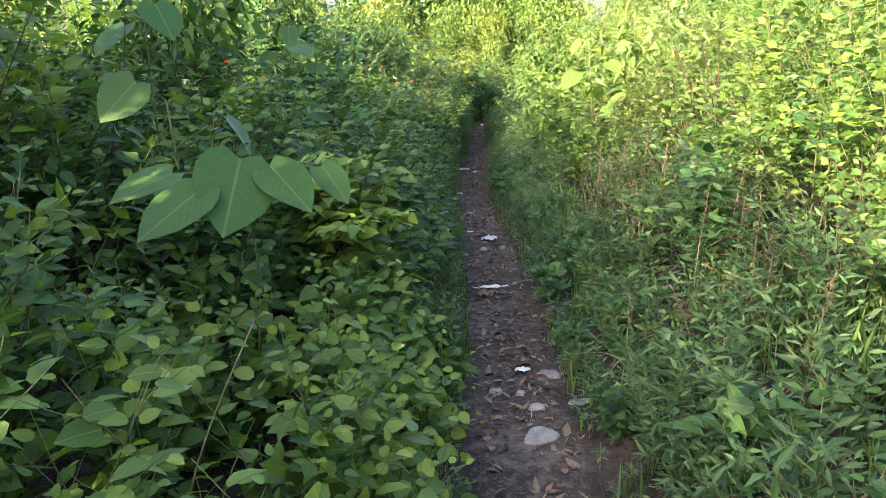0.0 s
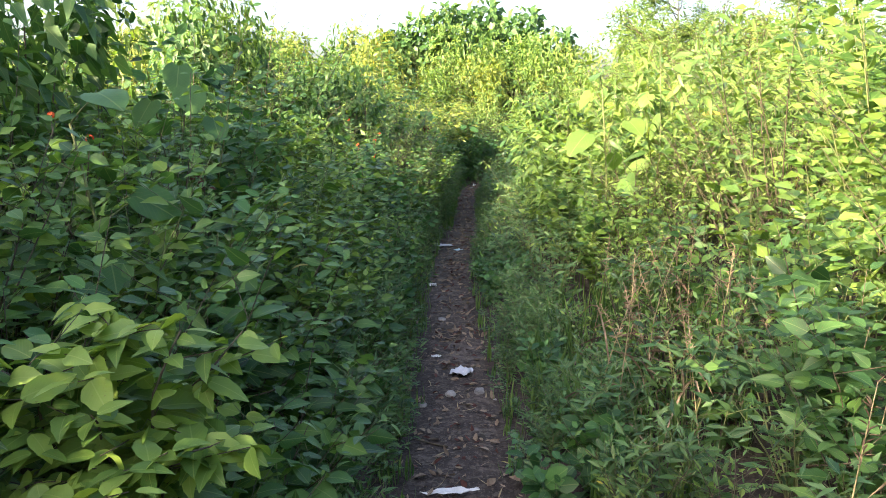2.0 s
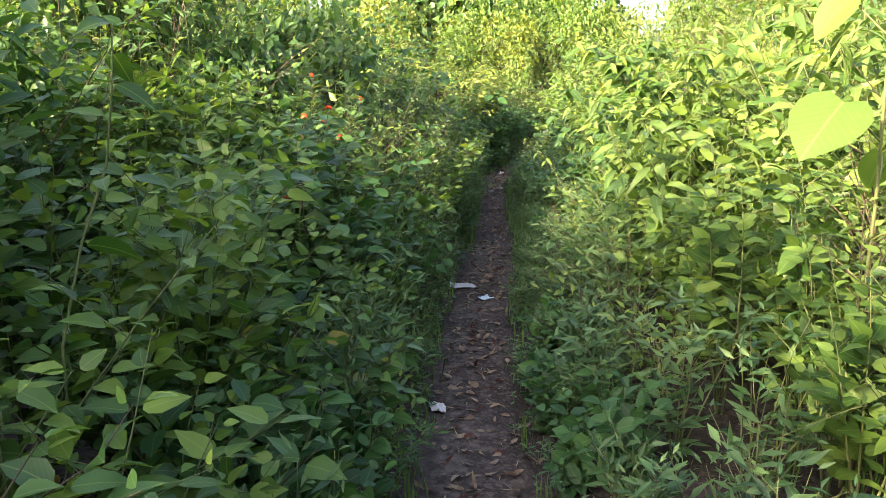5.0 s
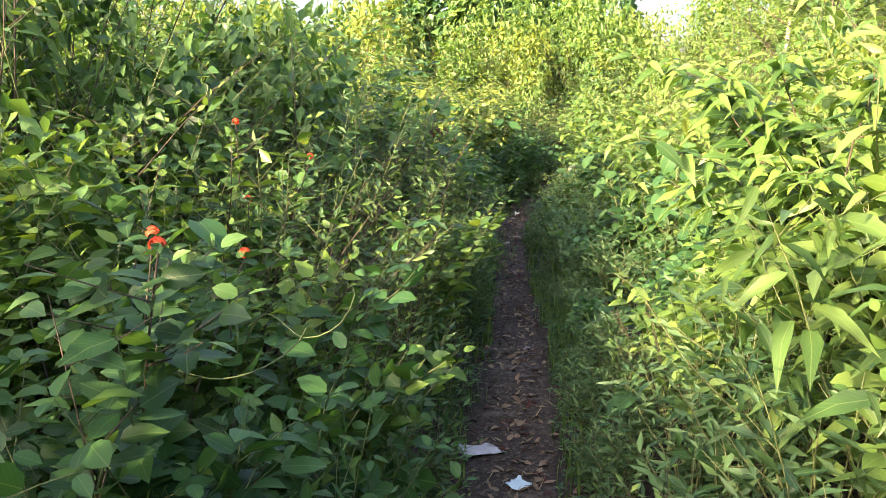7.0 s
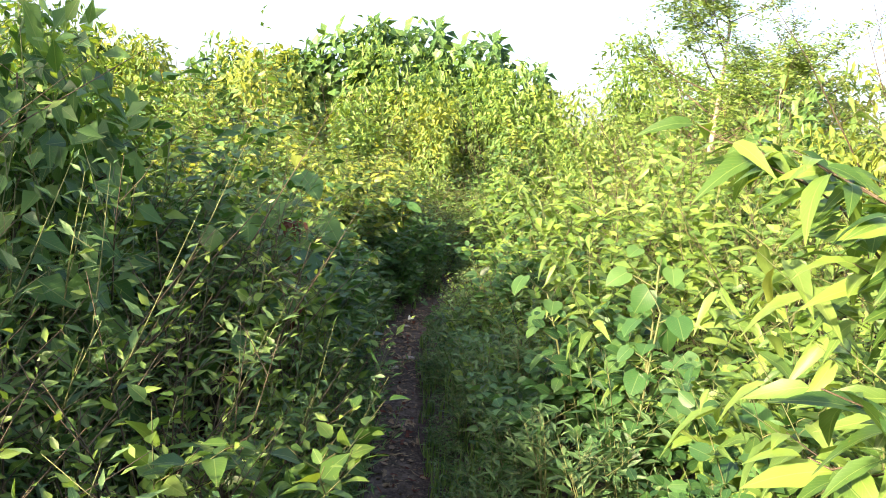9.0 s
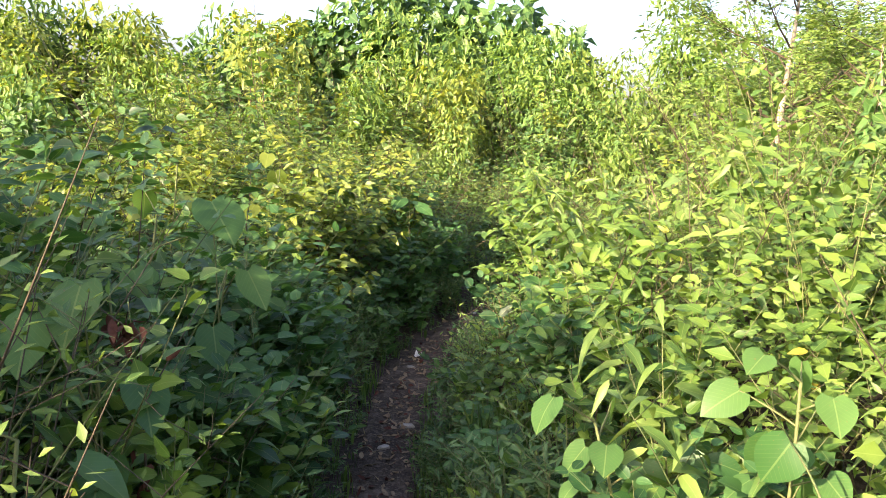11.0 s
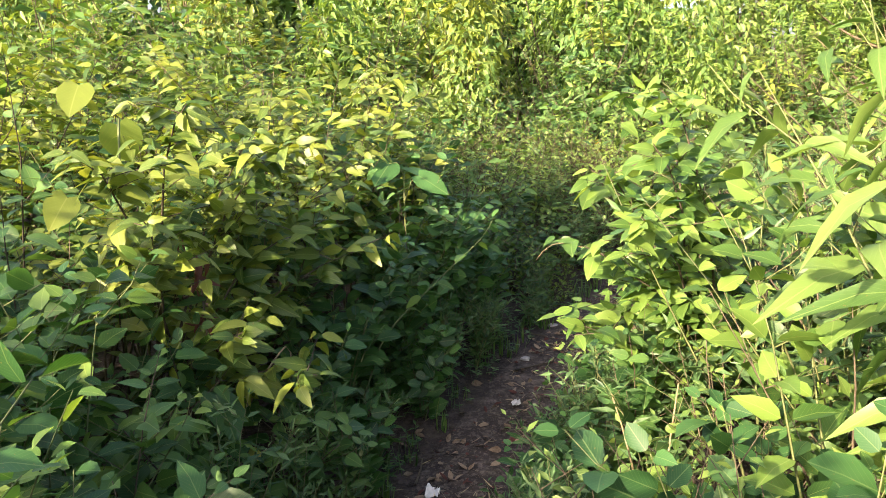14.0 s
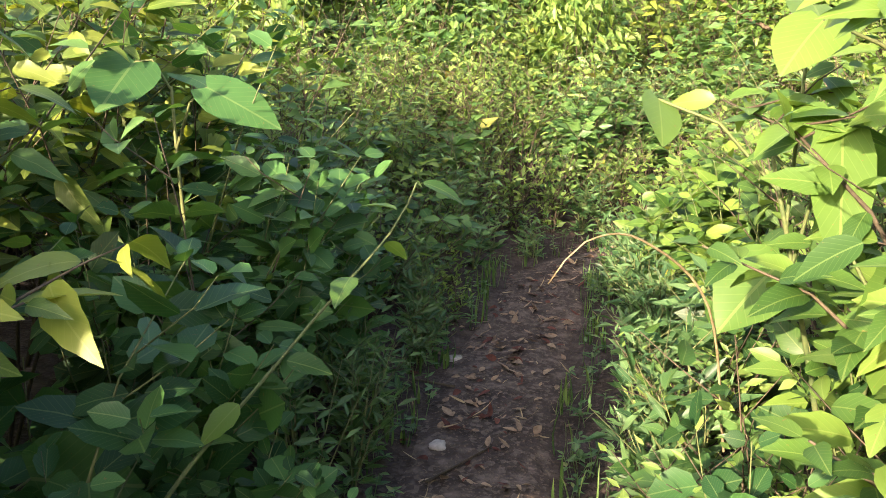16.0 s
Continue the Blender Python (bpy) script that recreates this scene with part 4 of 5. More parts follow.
# ---- shrubs that lean over the trail ----
def leaning_shrub(x, y, tips, size, ratio, mat, seed, label, droop=0.55, shape="lance", bare=0.4, sunny=0.55):
    """Arching stems from one root to the tips, with hanging leaves along their outer part and on short side shoots."""
    rng = np.random.default_rng(seed)
    base = np.array((x, y, ground_z(x, y) - 0.02))
    root = new("leaning_shrub")
    root.matrix_basis = Matrix.Translation(base)
    tagged(root, label, "shrub", group="shrubs leaning over the footpath")
    for k, tip in enumerate(tips):
        end = np.array(tip) - base
        start = np.array((rng.normal(0, 0.05), rng.normal(0, 0.05), 0.0))
        pts = np.array([start + (end - start) * (q**1.7, q**1.7, 1 - (1 - q)**1.45) + rng.normal(0, 0.012, 3) * (q > 0) for q in np.linspace(0, 1, 8)])
        wood, leaves = Bag(), Bag()
        stem(wood, pts, 0.009, 0.002, 5)
        leafy(rng, leaves, pts, bare, 0.055, size, ratio, shape, droop, -0.05, 3, True, 0.35, sunny)
        for j in range(8):
            p, d = along(pts, rng.uniform(bare, 0.97))
            a = rng.uniform(0, 6.28)
            sp = bent(rng, p, (math.cos(a), math.sin(a), 0.35), rng.uniform(0.12, 0.3), -UP * 0.1, 3, 0.08)
            stem(wood, sp, 0.0028, 0.0012, 3)
            leafy(rng, leaves, sp, 0.2, 0.06, size * 0.9, ratio, shape, droop, -0.1, 3, True, 0.3, sunny)
        st = new("stem", wood.mesh("stem", M_WOOD))
        st.parent = root
        new("foliage", leaves.mesh("foliage", LEAF[mat])).parent = st


leaning_shrub(2.15, 13.35, [(1.40, 13.1, 1.47), (1.66, 12.77, 1.48), (1.67, 13.3, 1.74), (1.50, 13.66, 1.83), (1.5, 13.85, 1.84), (1.9, 13.5, 1.85), (1.75, 13.2, 1.05), (1.52, 12.6, 1.12), (2.0, 12.8, 1.75), (1.8, 14.0, 1.8), (1.5, 13.5, 1.3)], 0.15, 0.38, "lime", 701, "tall shrub with long hanging light green leaves leaning over the footpath")
leaning_shrub(0.3, 20.95, [(0.92, 21.1, 1.26), (0.83, 20.96, 1.56), (0.72, 20.4, 0.98), (0.95, 20.5, 0.82), (1.08, 21.2, 1.12), (0.45, 20.3, 1.4), (0.6, 21.5, 1.62), (0.9, 21.7, 1.35), (0.2, 20.4, 1.6), (0.5, 20.7, 1.75)], 0.125, 0.5, "yellowing", 702, "brown-stemmed shrub with yellow-green pointed leaves and bare lower stems", 0.4, "ovate", 0.5, 1.0)
leaning_shrub(2.45, 20.75, [(1.9, 20.55, 0.94), (1.95, 20.5, 1.24), (1.97, 20.85, 0.95), (2.25, 21.46, 1.33), (2.0, 20.9, 1.5), (2.1, 20.4, 1.62), (2.3, 21.2, 1.8), (2.05, 21.2, 1.1), (2.0, 20.2, 1.4), (2.2, 20.6, 1.8)], 0.12, 0.55, "lime", 703, "sunlit shrub with light green oval leaves crowding the footpath", 0.3, "ovate", 0.35)
leaning_shrub(-0.38, 5.6, [(-0.15, 5.53, 1.08), (-0.06, 5.75, 1.02), (-0.3, 5.3, 0.95), (-0.15, 5.32, 0.84), (-0.36, 5.6, 1.08), (-0.06, 5.45, 0.84), (-0.3, 5.15, 0.8), (-0.5, 5.4, 1.0)], 0.13, 0.6, "young", 705, "bushy plant with large light green pointed leaves beside the footpath", 0.3, "ovate", 0.3)
leaning_shrub(2.3, 18.6, [(1.76, 17.78, 1.15), (2.5, 18.1, 1.52), (2.45, 18.3, 1.62), (1.9, 18.4, 1.2)], 0.12, 0.5, "lime", 704, "sunlit shrub with light green oval leaves crowding the footpath", 0.3, "ovate", 0.3)


# ---- red-flowered shrub ----
def flower_head(x, y, z, seed, parent_name="flower_head"):
    """A flat cluster of small red florets on a short stalk."""
    rng = np.random.default_rng(seed)
    b = Bag()
    for k in range(16):
        o = unit(rng.normal(0, 1, 3) + UP * 0.9)
        c = o * 0.016
        for q in range(4):
            a = q * 1.571 + rng.uniform(0, 0.5)
            u1 = unit(np.cross(o, (0.3, 0.5, 0.8)))
            u2 = np.cross(o, u1)
            w = math.cos(a) * u1 + math.sin(a) * u2
            leaf(b, c, unit(w + o * 0.3), o, 0.009, 0.008, 0.2, 0.1, "round", 1)
    return b.mesh("flower_head", M_FLOWER)


def flowering_shrub(x, y, spots, seed):
    rng = np.random.default_rng(seed)
    z0 = ground_z(x, y) - 0.02
    stems_, leaves_ = Bag(), Bag()
    heads = []
    for k, (fx, fy, fz) in enumerate(spots):
        tip = np.array((fx - x, fy - y, fz - z0))
        pts = np.array([tip * np.array((q**1.6, q**1.6, q)) + np.array((0.03, 0.02, 0)) * math.sin(3 * q + k) * (1 - q) for q in np.linspace(0, 1, 7)])
        stem(stems_, pts, 0.008, 0.0025, 5)
        leafy(rng, leaves_, pts, 0.3, 0.06, 0.11, 0.62, "round", 0.2, 0.15, 3, True, 0.3)
        for j in range(7):
            p, d = along(pts, rng.uniform(0.35, 0.95))
            a = rng.uniform(0, 6.28)
            sp = bent(rng, p, (math.cos(a), math.sin(a), 0.4), rng.uniform(0.15, 0.3), UP * 0.1, 3, 0.08)
            stem(stems_, sp, 0.003, 0.0015, 3)
            leafy(rng, leaves_, sp, 0.2, 0.06, 0.10, 0.62, "round", 0.2, 0.15, 3, True, 0.3)
        heads.append(tip + UP * 0.015)
    root = new("flowering_shrub", stems_.mesh("flowering_shrub", M_WOOD))
    root.matrix_basis = Matrix.Translation((x, y, z0))
    tagged(root, "leafy shrub with small red flower clusters beside the footpath", "shrub")
    new("leaves", leaves_.mesh("leaves", LEAF["mid"])).parent = root
    for k, h in enumerate(heads):
        f = new("flower_head", flower_head(0, 0, 0, seed + k))
        f["label"] = "red flower cluster"
        f.parent = root
        f.matrix_basis = Matrix.Translation(h)


flowering_shrub(-0.35, 11.75, [(-0.085, 11.46, 1.36), (-0.16, 12.4, 1.17), (-0.22, 11.62, 0.92), (-0.33, 11.6, 0.9), (-0.3, 12.0, 1.3)], 71)
flowering_shrub(-1.25, 7.35, [(-1.03, 7.15, 1.5), (-1.2, 7.3, 1.25), (-1.4, 7.6, 1.6)], 81)
flowering_shrub(-0.55, 13.9, [(-0.2, 13.85, 1.38), (-0.6, 14.0, 1.55), (-0.45, 13.6, 1.2)], 91)


# ---- leafy twigs and vines that reach over the trail ----
def leafy_twig(pts, size, mat, seed, label, ratio=0.55, gap=0.11):
    rng = np.random.default_rng(seed)
    pts = smooth_line(pts, 0.05)
    base = pts[0].copy()
    pts = pts - base
    st, lv = Bag(), Bag()
    stem(st, pts, 0.005, 0.0018, 5)
    root = new("leafy_twig", st.mesh("leafy_twig", M_STEM))
    root.matrix_basis = Matrix.Translation(base)
    tagged(root, label, "twig")
    leafy(rng, lv, pts, 0.35, gap, size, ratio, "ovate", 0.3, -0.25, 3, False, 0.15)
    new("leaves", lv.mesh("leaves", LEAF[mat])).parent = root


leafy_twig([(1.02, 21.35, 0.15), (1.15, 21.4, 0.62), (1.42, 21.5, 0.9), (1.64, 21.58, 1.09), (1.7, 21.6, 1.18)], 0.10, "lime", 5, "arching green twig with large pointed leaves over the footpath")
leafy_twig([(1.6, 12.0, 0.1), (1.45, 12.1, 0.6), (1.2, 12.2, 0.9), (1.08, 12.26, 1.08), (1.0, 12.28, 1.14)], 0.05, "pale", 6, "pale hairy twig with small leaves leaning over the footpath", 0.5, 0.05)
leafy_twig([(0.3, 21.1, 0.1), (0.45, 21.1, 0.9), (0.6, 21.0, 1.35), (0.7, 20.95, 1.55)], 0.13, "yellowing", 8, "upright twig with yellow-green pointed leaves")
leafy_twig([(-0.3, 9.2, 0.1), (-0.35, 9.25, 0.9), (-0.25, 9.3, 1.3), (-0.2, 9.25, 1.6)], 0.11, "lime", 9, "upright twig with lime-green pointed leaves")


def vine(pts, label, mat, r=0.0035):
    pts = smooth_line(pts, 0.03)
    base = pts[0].copy()
    b = Bag()
    stem(b, pts - base, r, r * 0.6, 5)
    ob = new("vine", b.mesh("vine", mat))
    ob.matrix_basis = Matrix.Translation(base)
    tagged(ob, label, "vine", group="bare vines")


vine([(-0.5, 11.7, 0.6), (-0.3, 11.7, 1.02), (-0.05, 11.72, 1.0), (0.08, 11.8, 1.03), (0.14, 11.85, 1.1), (0.1, 11.85, 1.16)], "thin pale green vine tendril curling over leaves", M_STEM)
vine([(-0.2, 12.2, 0.7), (-0.05, 12.1, 1.05), (0.1, 12.0, 1.02), (0.2, 12.0, 1.06), (0.24, 12.02, 1.14), (0.22, 12.02, 1.17)], "thin pale green vine tendril curling over leaves", M_STEM)
vine([(-0.75, 6.0, 0.5), (-0.5, 6.1, 0.72), (-0.3, 6.3, 0.62), (-0.1, 6.5, 0.6), (0.0, 6.7, 0.68)], "bare brown vine stem trailing through the herbs", M_WOOD, 0.005)
vine([(-0.9, 3.2, 0.3), (-0.7, 3.4, 0.75), (-0.55, 3.5, 0.55), (-0.4, 3.45, 0.45)], "bare pale vine stem among lime-green leaves", M_STRAW)
vine([(-0.6, 3.3, 0.2), (-0.5, 3.4, 0.55), (-0.38, 3.6, 0.85)], "bare pale vine stem among lime-green leaves", M_STRAW)
vine([(0.55, 20.6, 0.3), (0.68, 20.7, 0.65), (0.8, 20.8, 0.82), (0.82, 20.8, 0.74)], "bent dry straw-coloured vine stem", M_STRAW, 0.005)
vine([(2.45, 21.6, 0.5), (2.3, 21.5, 0.9), (2.1, 21.45, 1.07), (1.95, 21.4, 1.09), (1.88, 21.4, 1.02)], "thin vine tendril hanging from the bushes", M_STRAW)
vine([(1.85, 19.9, 0.05), (1.95, 19.8, 0.4), (1.85, 19.7, 0.8)], "thin bare dry stem beside the footpath", M_STRAW, 0.005)
vine([(2.1, 20.3, 0.1), (2.05, 20.35, 0.5), (1.98, 20.4, 0.75)], "thin bare dry stem beside the footpath", M_STRAW, 0.005)
vine([(2.15, 20.3, 0.1), (2.15, 20.3, 0.45), (2.2, 20.35, 0.8)], "thin bare dry stem beside the footpath", M_STRAW, 0.005)


# ---- dead leaf clumps and dry stalks ----
def dead_clump(x, y, z, drop, n, seed, size=0.07):
    rng = np.random.default_rng(seed)
    st, lv = Bag(), Bag()
    pts = np.array([(0, 0, 0), (0.02, 0.01, drop * 0.5), (0, 0, drop + 0.02), (-0.1, -0.02, drop + 0.1)])
    stem(st, pts, 0.006, 0.003, 4)
    for k in range(n):
        p, d = along(pts, rng.uniform(0.3, 0.95))
        leaf(lv, p + rng.normal(0, 0.03, 3) * (1, 1, 0.5), unit(rng.normal(0, 0.5, 3) - UP), unit(rng.normal(0, 1, 3)), size * rng.uniform(0.6, 1.4), size * 0.4, rng.normal(0, 0.5), rng.uniform(0.3, 0.9), "lance", 2)
    root = new("dead_branch", st.mesh("dead_branch", M_WOOD))
    root.matrix_basis = Matrix.Translation((x, y, z))
    tagged(root, "broken branch with hanging rust-brown withered leaves", "branch")
    new("leaves", lv.mesh("leaves", LEAF["rust"])).parent = root


dead_clump(0.42, 16.3, ground_z(0.42, 16.3) - 0.02, 1.3, 34, 3, 0.07)
dead_clump(0.5, 20.75, ground_z(0.5, 20.75) - 0.02, 0.95, 26, 4)
dead_clump(-0.95, 8.6, ground_z(-0.95, 8.6) - 0.02, 1.1, 14, 6)


def dry_stalk(x, y, h, seed):
    """A dead grass culm with a drooping, feathery brown seed head."""
    rng = np.random.default_rng(seed)
    st, hd = Bag(), Bag()
    pts = bent(rng, (0, 0, -0.02), UP + rng.normal(0, 0.12, 3), h, rng.normal(0, 0.25, 3), 5, 0.04)
    stem(st, pts, 0.0035, 0.0015, 4)
    blades = []
    for k in range(26):
        p, d = along(pts, rng.uniform(0.7, 0.999))
        leaf(hd, p, unit(d * 0.5 + rng.normal(0, 0.5, 3) + UP * 0.2), UP, 0.035, 0.006, 0.5, 0.1, "lance", 1)
    for k in range(4):
        p, d = along(pts, rng.uniform(0.1, 0.6))
        blades.append(Bag())
        leaf(blades[-1], p, unit(rng.normal(0, 1, 3) * (1, 1, 0.3) + UP * 0.4), UP, rng.uniform(0.15, 0.3), 0.011, 0.9, 0.2, "blade", 2)
    root = new("dry_stalk", st.mesh("dry_stalk", M_STRAW))
    root.matrix_basis = Matrix.Translation((x, y, ground_z(x, y)))
    tagged(root, "dry straw-brown grass stalk with a feathery seed head", "grass stalk", group="dry stalks")
    tagged(new("seed_head", hd.mesh("seed_head", LEAF["dry"])), kind="stuff").parent = root
    for b in blades:
        new("blade", b.mesh("blade", LEAF["dry"])).parent = root


rng = np.random.default_rng(77)
for cx, cy, r, n, h in ((1.5, 7.3, 0.16, 8, 0.8), (1.75, 8.0, 0.2, 8, 0.85), (1.9, 5.6, 0.4, 9, 0.8), (1.5, 5.0, 0.3, 6, 0.6), (2.3, 7.3, 0.5, 8, 0.9), (1.5, 13.9, 0.3, 4, 0.6), (2.0, 3.6, 0.4, 6, 0.7)):
    for k in range(n):
        dry_stalk(cx + rng.normal(0, r), cy + rng.normal(0, r), h * rng.uniform(0.75, 1.15), int(rng.integers(0, 9999)))

# ---- grass, seedlings and litter: too many to count ----
grass = Bag()
rng = np.random.default_rng(31)


def tuft(x, y, n, h):
    z = ground_z(x, y) - 0.005
    for k in range(n):
        a = rng.uniform(0, 6.28)
        o = np.array((math.cos(a), math.sin(a), 0))
        p = np.array((x, y, z)) + o * rng.uniform(0, 0.04)
        ll = h * rng.uniform(0.6, 1.25)
        leaf(grass, p, unit(UP + o * rng.uniform(0.15, 0.6)), unit(-o + UP * 0.2), ll, rng.uniform(0.006, 0.012), -rng.uniform(0.15, 0.6), 0.2, "blade", 2)


for cx, cy, rx, ry, n, h in ((1.95, 18.0, 0.35, 0.8, 150, 0.34), (1.75, 16.6, 0.3, 0.6, 50, 0.25), (1.25, 15.6, 0.2, 1.2, 60, 0.2), (1.9, 8.6, 0.5, 0.9, 110, 0.4), (1.3, 7.0, 0.3, 1.2, 60, 0.28), (2.2, 5.0, 0.5, 1.5, 60, 0.4), (0.65, 19.6, 0.15, 0.9, 60, 0.26)):
    for k in range(n):
        x, y = cx + rng.normal(0, rx * 0.6), cy + rng.normal(0, ry * 0.6)
        if trail_at(x, y)[0] > 0.02:
            tuft(x, y, 9, h * rng.uniform(0.7, 1.2))
for k in range(520):
    i = int(rng.integers(90, len(LINE) - 35))
    sd = rng.choice((-1, 1))
    off = LINE[i, 2] * rng.uniform(0.88, 1.35) * sd
    tuft(LINE[i, 0] + HEAD[i, 1] * off, LINE[i, 1] - HEAD[i, 0] * off, 5, rng.uniform(0.06, 0.16))
tagged(new("grass", grass.mesh("grass", LEAF["grass"])), "tufts of green grass along the footpath and among herbs", "grass", kind="stuff")

seed = Bag()
for k in range(1500):
    i = int(rng.integers(90, len(LINE) - 30))
    sd = rng.choice((-1, 1))
    off = (LINE[i, 2] * rng.uniform(0.8, 1.1) + abs(rng.normal(0, 0.1))) * sd
    x, y = LINE[i, 0] + HEAD[i, 1] * off, LINE[i, 1] - HEAD[i, 0] * off
    z = ground_z(x, y) - 0.004
    h = rng.uniform(0.03, 0.15)
    p = np.array((x, y, z))
    tip = p + np.array((rng.normal(0, 0.02), rng.normal(0, 0.02), h))
    stem(seed, np.array((p, tip)), 0.0015, 0.001, 3)
    for q in range(rng.integers(4, 8)):
        a = q * 1.7 + rng.uniform(0, 1)
        o = np.array((math.cos(a), math.sin(a), rng.uniform(0, 0.6)))
        ll = rng.uniform(0.02, 0.048)
        leaf(seed, p + (tip - p) * rng.uniform(0.5, 1.0), o, UP, ll, ll * rng.uniform(0.3, 0.55), 0.2, 0.15, "ovate", 1)
tagged(new("seedlings", seed.mesh("seedlings", LEAF["narrow"])), "small green seedlings creeping over the footpath's edges", "seedlings", kind="stuff")


def on_trail(x, y, up=0.0):
    d2 = (LINE[:, 0] - x) ** 2 + (LINE[:, 1] - y) ** 2
    i = int(d2.argmin())
    a = min(1.0, math.sqrt(d2[i]) / LINE[i, 2])
    return ground_z(x, y) + 0.012 + 0.016 * noise.noise((x * 9, y * 9, 1.0)) * (1 - a * a) - 0.035 * a ** 6 + up


def litter_mesh(name, n, mat, seed_, size, ratio, spread):
    g = np.random.default_rng(seed_)
    b = Bag()
    for k in range(n):
        i = int(g.integers(85, len(LINE) - 30))
        off = LINE[i, 2] * g.normal(0, spread)
        x, y = LINE[i, 0] + HEAD[i, 1] * off, LINE[i, 1] - HEAD[i, 0] * off
        a = g.uniform(0, 6.28)
        ll = size * g.uniform(0.4, 1.3)
        flat = abs(off) < LINE[i, 2]
        z = on_trail(x, y, 0.006) if flat else ground_z(x, y) + 0.012
        leaf(b, np.array((x, y, z)), np.array((math.cos(a), math.sin(a), g.normal(0.1, 0.18))), unit(UP + g.normal(0, 0.3, 3)), ll, ll * ratio * g.uniform(0.6, 1.3), g.normal(0, 0.3), g.uniform(0, 0.7), "ovate", 2)
    return b.mesh(name, mat)


tagged(new("leaf_litter", litter_mesh("leaf_litter", 2200, LEAF["dry"], 51, 0.055, 0.5, 0.6)), "dry tan and brown fallen leaves on the earth footpath", "leaf litter", kind="stuff")
tagged(new("leaf_litter", litter_mesh("leaf_litter", 1100, LEAF["rust"], 52, 0.045, 0.5, 0.6)), "dark rotting fallen leaves on the earth footpath", "leaf litter", kind="stuff")
tagged(new("straw_litter", litter_mesh("straw_litter", 900, M_STRAW, 53, 0.07, 0.09, 0.75)), "bits of straw and broken stalks on the footpath", "straw", kind="stuff")


# ---- single things lying on the trail ----
def crumpled(name, x, y, lx, ly, turn, mat, label, category, seed, rise=0.02, cut=0.0, n=9):
    """A thin crumpled sheet, with thickness, lying on the earth."""
    bm = bmesh.new()
    bmesh.ops.create_grid(bm, x_segments=n, y_segments=n, size=0.5)
    for v in bm.verts:
        u, w = v.co.x, v.co.y
        k = 1 - cut * (u + 0.5)
        edge = (1 - 0.28 * (2 * abs(u)) ** 2 * (2 * abs(w)) ** 2) * (1 + 0.12 * noise.noise((u * 3 + seed, w * 3, 2.0)))
        u2, w2 = u * math.sqrt(1 - 2 * w * w), w * math.sqrt(1 - 2 * u * u)
        v.co = Vector((u2 * lx * edge, w2 * ly * k * edge, rise * (0.6 + 1.2 * noise.noise((u * 4, w * 4, seed * 3.1)) + 0.5 * noise.noise((u * 11, w * 11, seed)))))
        v.co.z = max(v.co.z, 0.002)
    bmesh.ops.solidify(bm, geom=bm.faces[:], thickness=0.0015)
    me = bpy.data.meshes.new(name)
    bm.to_mesh(me)
    bm.free()
    me.materials.append(mat)
    me.polygons.foreach_set("use_smooth", np.ones(len(me.polygons), bool))
    ob = new(name, me)
    ob.matrix_basis = Matrix.Translation((x, y, on_trail(x, y, 0.012))) @ Matrix.Rotation(radians(turn), 4, "Z")
    return tagged(ob, label, category)


def pebble(x, y, lx, ly, lz, turn, seed, label="flat weathered grey stone set in the footpath", mat=None):
    bm = bmesh.new()
    bmesh.ops.create_icosphere(bm, subdivisions=3, radius=0.5)
    for v in bm.verts:
        k = 1 + 0.35 * noise.noise(v.co * 2.2 + Vector((seed, 0, 0))) + 0.12 * noise.noise(v.co * 6 + Vector((0, seed, 0)))
        v.co = Vector((v.co.x * lx * k, v.co.y * ly * k, min(v.co.z * k, 0.32) * lz))
    me = bpy.data.meshes.new("stone")
    bm.to_mesh(me)
    bm.free()
    me.materials.append(mat or M_STONE)
    me.polygons.foreach_set("use_smooth", np.ones(len(me.polygons), bool))
    ob = new("stone", me)
    ob.matrix_basis = Matrix.Translation((x, y, on_trail(x, y, 0.004))) @ Matrix.Rotation(radians(turn), 4, "Z")
    return tagged(ob, label, "stone", group="stones on the footpath")


def stick(x, y, length, turn, seed, r=0.006):
    rng_ = np.random.default_rng(seed)
    b = Bag()
    a = radians(turn)
    stem(b, bent(rng_, (0, 0, r), (math.cos(a), math.sin(a), 0.0), length, (0, 0, 0), 5, 0.04) * np.array((1, 1, 0)) + np.array((0, 0, r)), r, r * 0.5, 6)
    ob = new("stick", b.mesh("stick", M_WOOD))
    ob.matrix_basis = Matrix.Translation((x, y, on_trail(x, y, 0.004)))
    tagged(ob, "thin fallen brown stick lying on the footpath", "stick", group="fallen sticks")


crumpled("plastic_bag", 0.66, 8.42, 0.16, 0.13, 20, M_FILM, "crumpled dull translucent plastic bag on the footpath", "plastic bag", 1, 0.035)
crumpled("paper_scrap", 0.50, 8.78, 0.07, 0.05, 5, M_PAPER, "small torn white paper scrap on the footpath", "paper", 2, 0.01)
crumpled("paper_scrap", 0.475, 11.07, 0.08, 0.13, 30, M_PAPER, "crumpled white paper scrap beside the footpath's edge", "paper", 3, 0.02)
crumpled("plastic_wrapper", 0.62, 13.49, 0.27, 0.13, -8, M_FILM, "flattened clear plastic wrapper lying across the footpath", "wrapper", 4, 0.02)
crumpled("plastic_scrap", 0.79, 13.14, 0.12, 0.17, 80, M_BLUE, "torn pale blue plastic scrap on the footpath", "plastic scrap", 5, 0.012, 0.8)
crumpled("paper_scrap", 1.37, 20.88, 0.08, 0.07, 40, M_PAPER, "crumpled dirty white paper ball on dark earth", "paper", 6, 0.03)
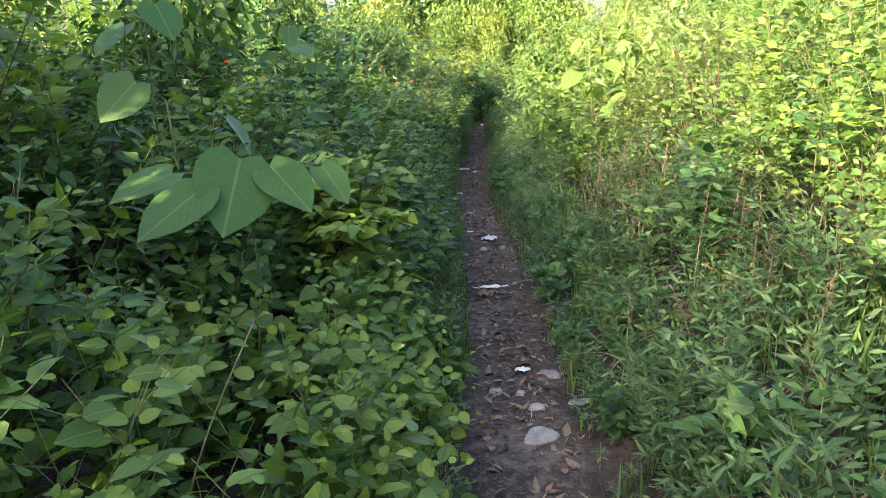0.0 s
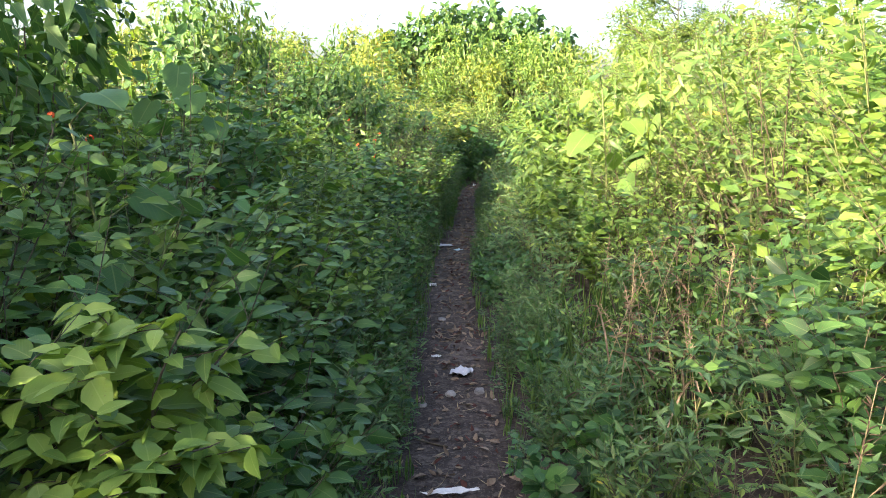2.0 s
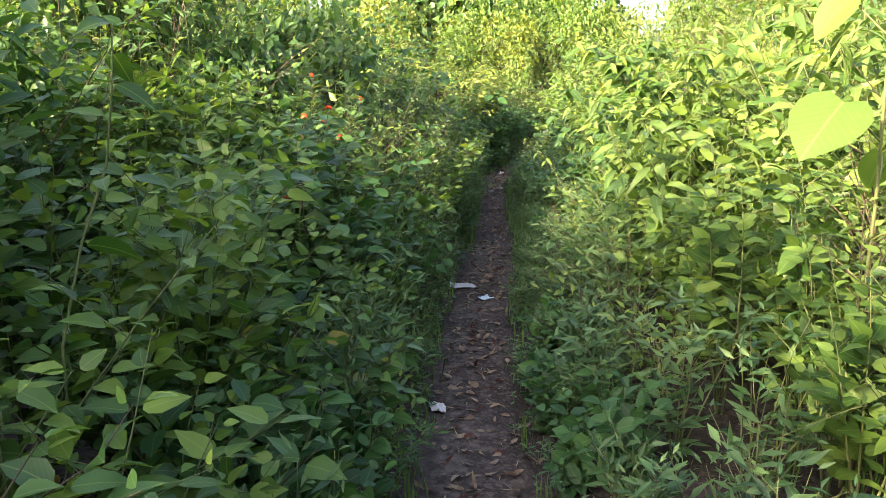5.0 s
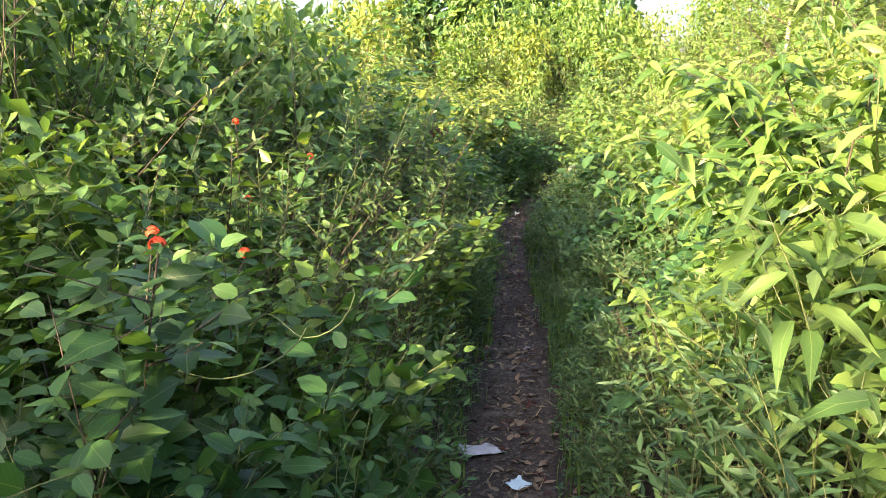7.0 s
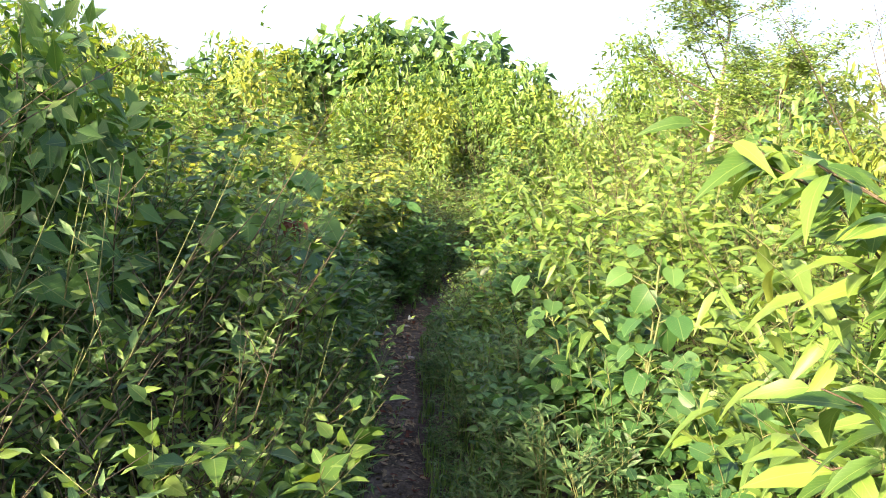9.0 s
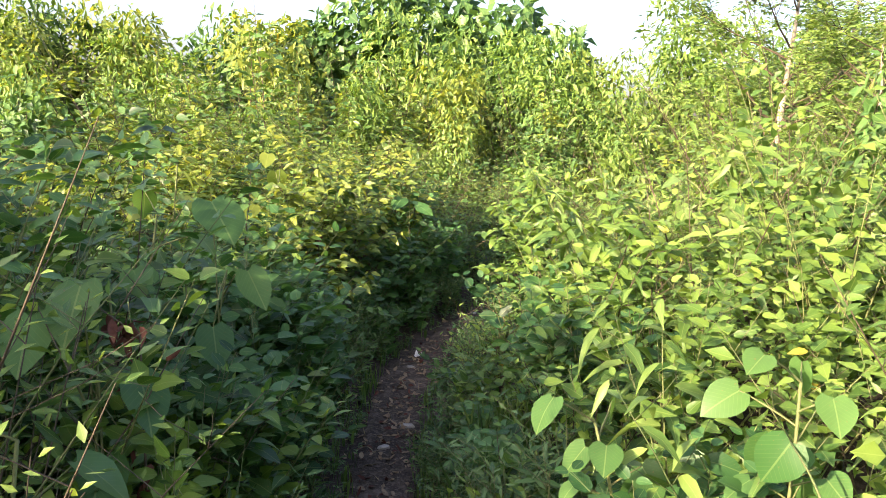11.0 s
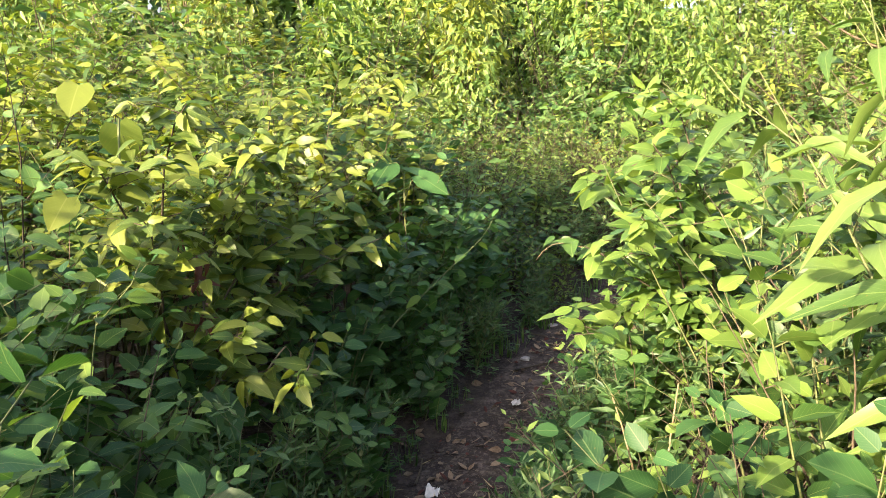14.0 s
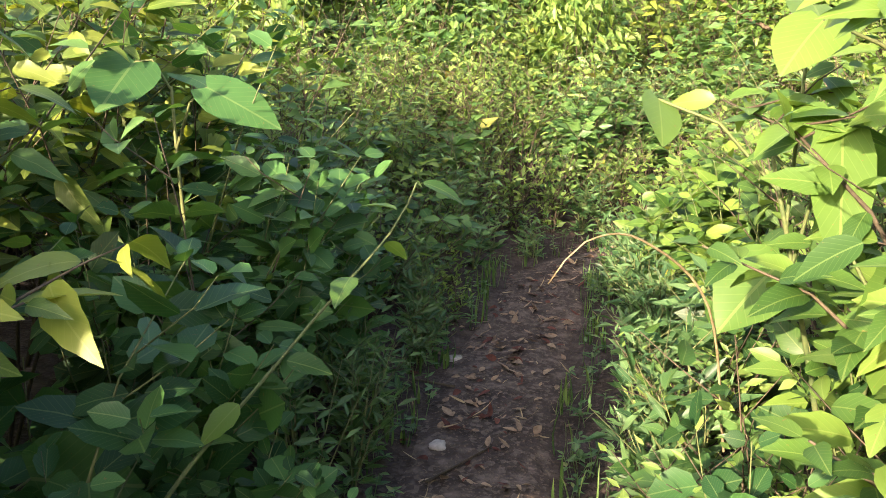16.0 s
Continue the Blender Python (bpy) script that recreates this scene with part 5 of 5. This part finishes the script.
crumpled("paper_scrap", 0.55, 6.78, 0.25, 0.05, 6, M_PAPER, "long torn strip of white paper across the footpath", "paper", 7, 0.012)
crumpled("cardboard_scrap", 0.50, 6.58, 0.14, 0.11, 25, LEAF["dry"], "crumpled brown cardboard scrap on the footpath", "cardboard", 8, 0.03)
crumpled("paper_scrap", 0.60, 5.18, 0.085, 0.06, 0, M_PAPER, "small pale paper scrap on reddish earth", "paper", 9, 0.01)
crumpled("paper_scrap", 1.85, 21.75, 0.08, 0.05, 60, M_PAPER, "small pale paper scrap on dark earth", "paper", 10, 0.015)
for k, (x, y, lx, ly, lz, tn) in enumerate(((0.75, 5.15, 0.1, 0.08, 0.07, 10), (0.6, 4.45, 0.16, 0.12, 0.05, 40), (0.62, 4.75, 0.09, 0.06, 0.05, 0), (0.56, 4.9, 0.05, 0.05, 0.04, 0), (0.45, 4.95, 0.07, 0.05, 0.04, 30),
                                            (0.58, 8.05, 0.06, 0.05, 0.05, 0), (0.75, 8.1, 0.08, 0.06, 0.06, 50), (0.42, 7.9, 0.05, 0.04, 0.04, 0), (0.55, 9.8, 0.06, 0.05, 0.04, 0), (1.1, 18.9, 0.07, 0.05, 0.04, 20), (1.25, 19.3, 0.1, 0.06, 0.04, 10),
                                            (1.0, 15.1, 0.05, 0.04, 0.03, 0), (1.3, 20.6, 0.07, 0.05, 0.04, 0), (2.0, 22.4, 0.06, 0.05, 0.03, 0), (2.3, 23.1, 0.07, 0.05, 0.04, 0), (0.85, 8.0, 0.05, 0.04, 0.03, 0))):
    pebble(x, y, lx, ly, lz, tn, 1.7 * k)
pebble(0.9, 4.85, 0.28, 0.07, 0.05, 8, 5.5, "long flat grey piece of weathered wood by the footpath", M_STONE)
for k, (x, y, ln, tn) in enumerate(((0.7, 6.3, 0.3, 20), (0.55, 7.3, 0.2, 150), (0.8, 9.4, 0.35, 40), (0.95, 14.95, 0.2, 170), (0.9, 14.5, 0.16, 20), (1.05, 16.2, 0.15, 160), (1.3, 21.0, 0.25, 80), (1.9, 22.2, 0.3, 30), (2.2, 22.8, 0.22, 140), (2.4, 23.3, 0.25, 60), (1.15, 19.8, 0.2, 30), (0.62, 5.7, 0.22, 100))):
    stick(x, y, ln, tn, 900 + k)
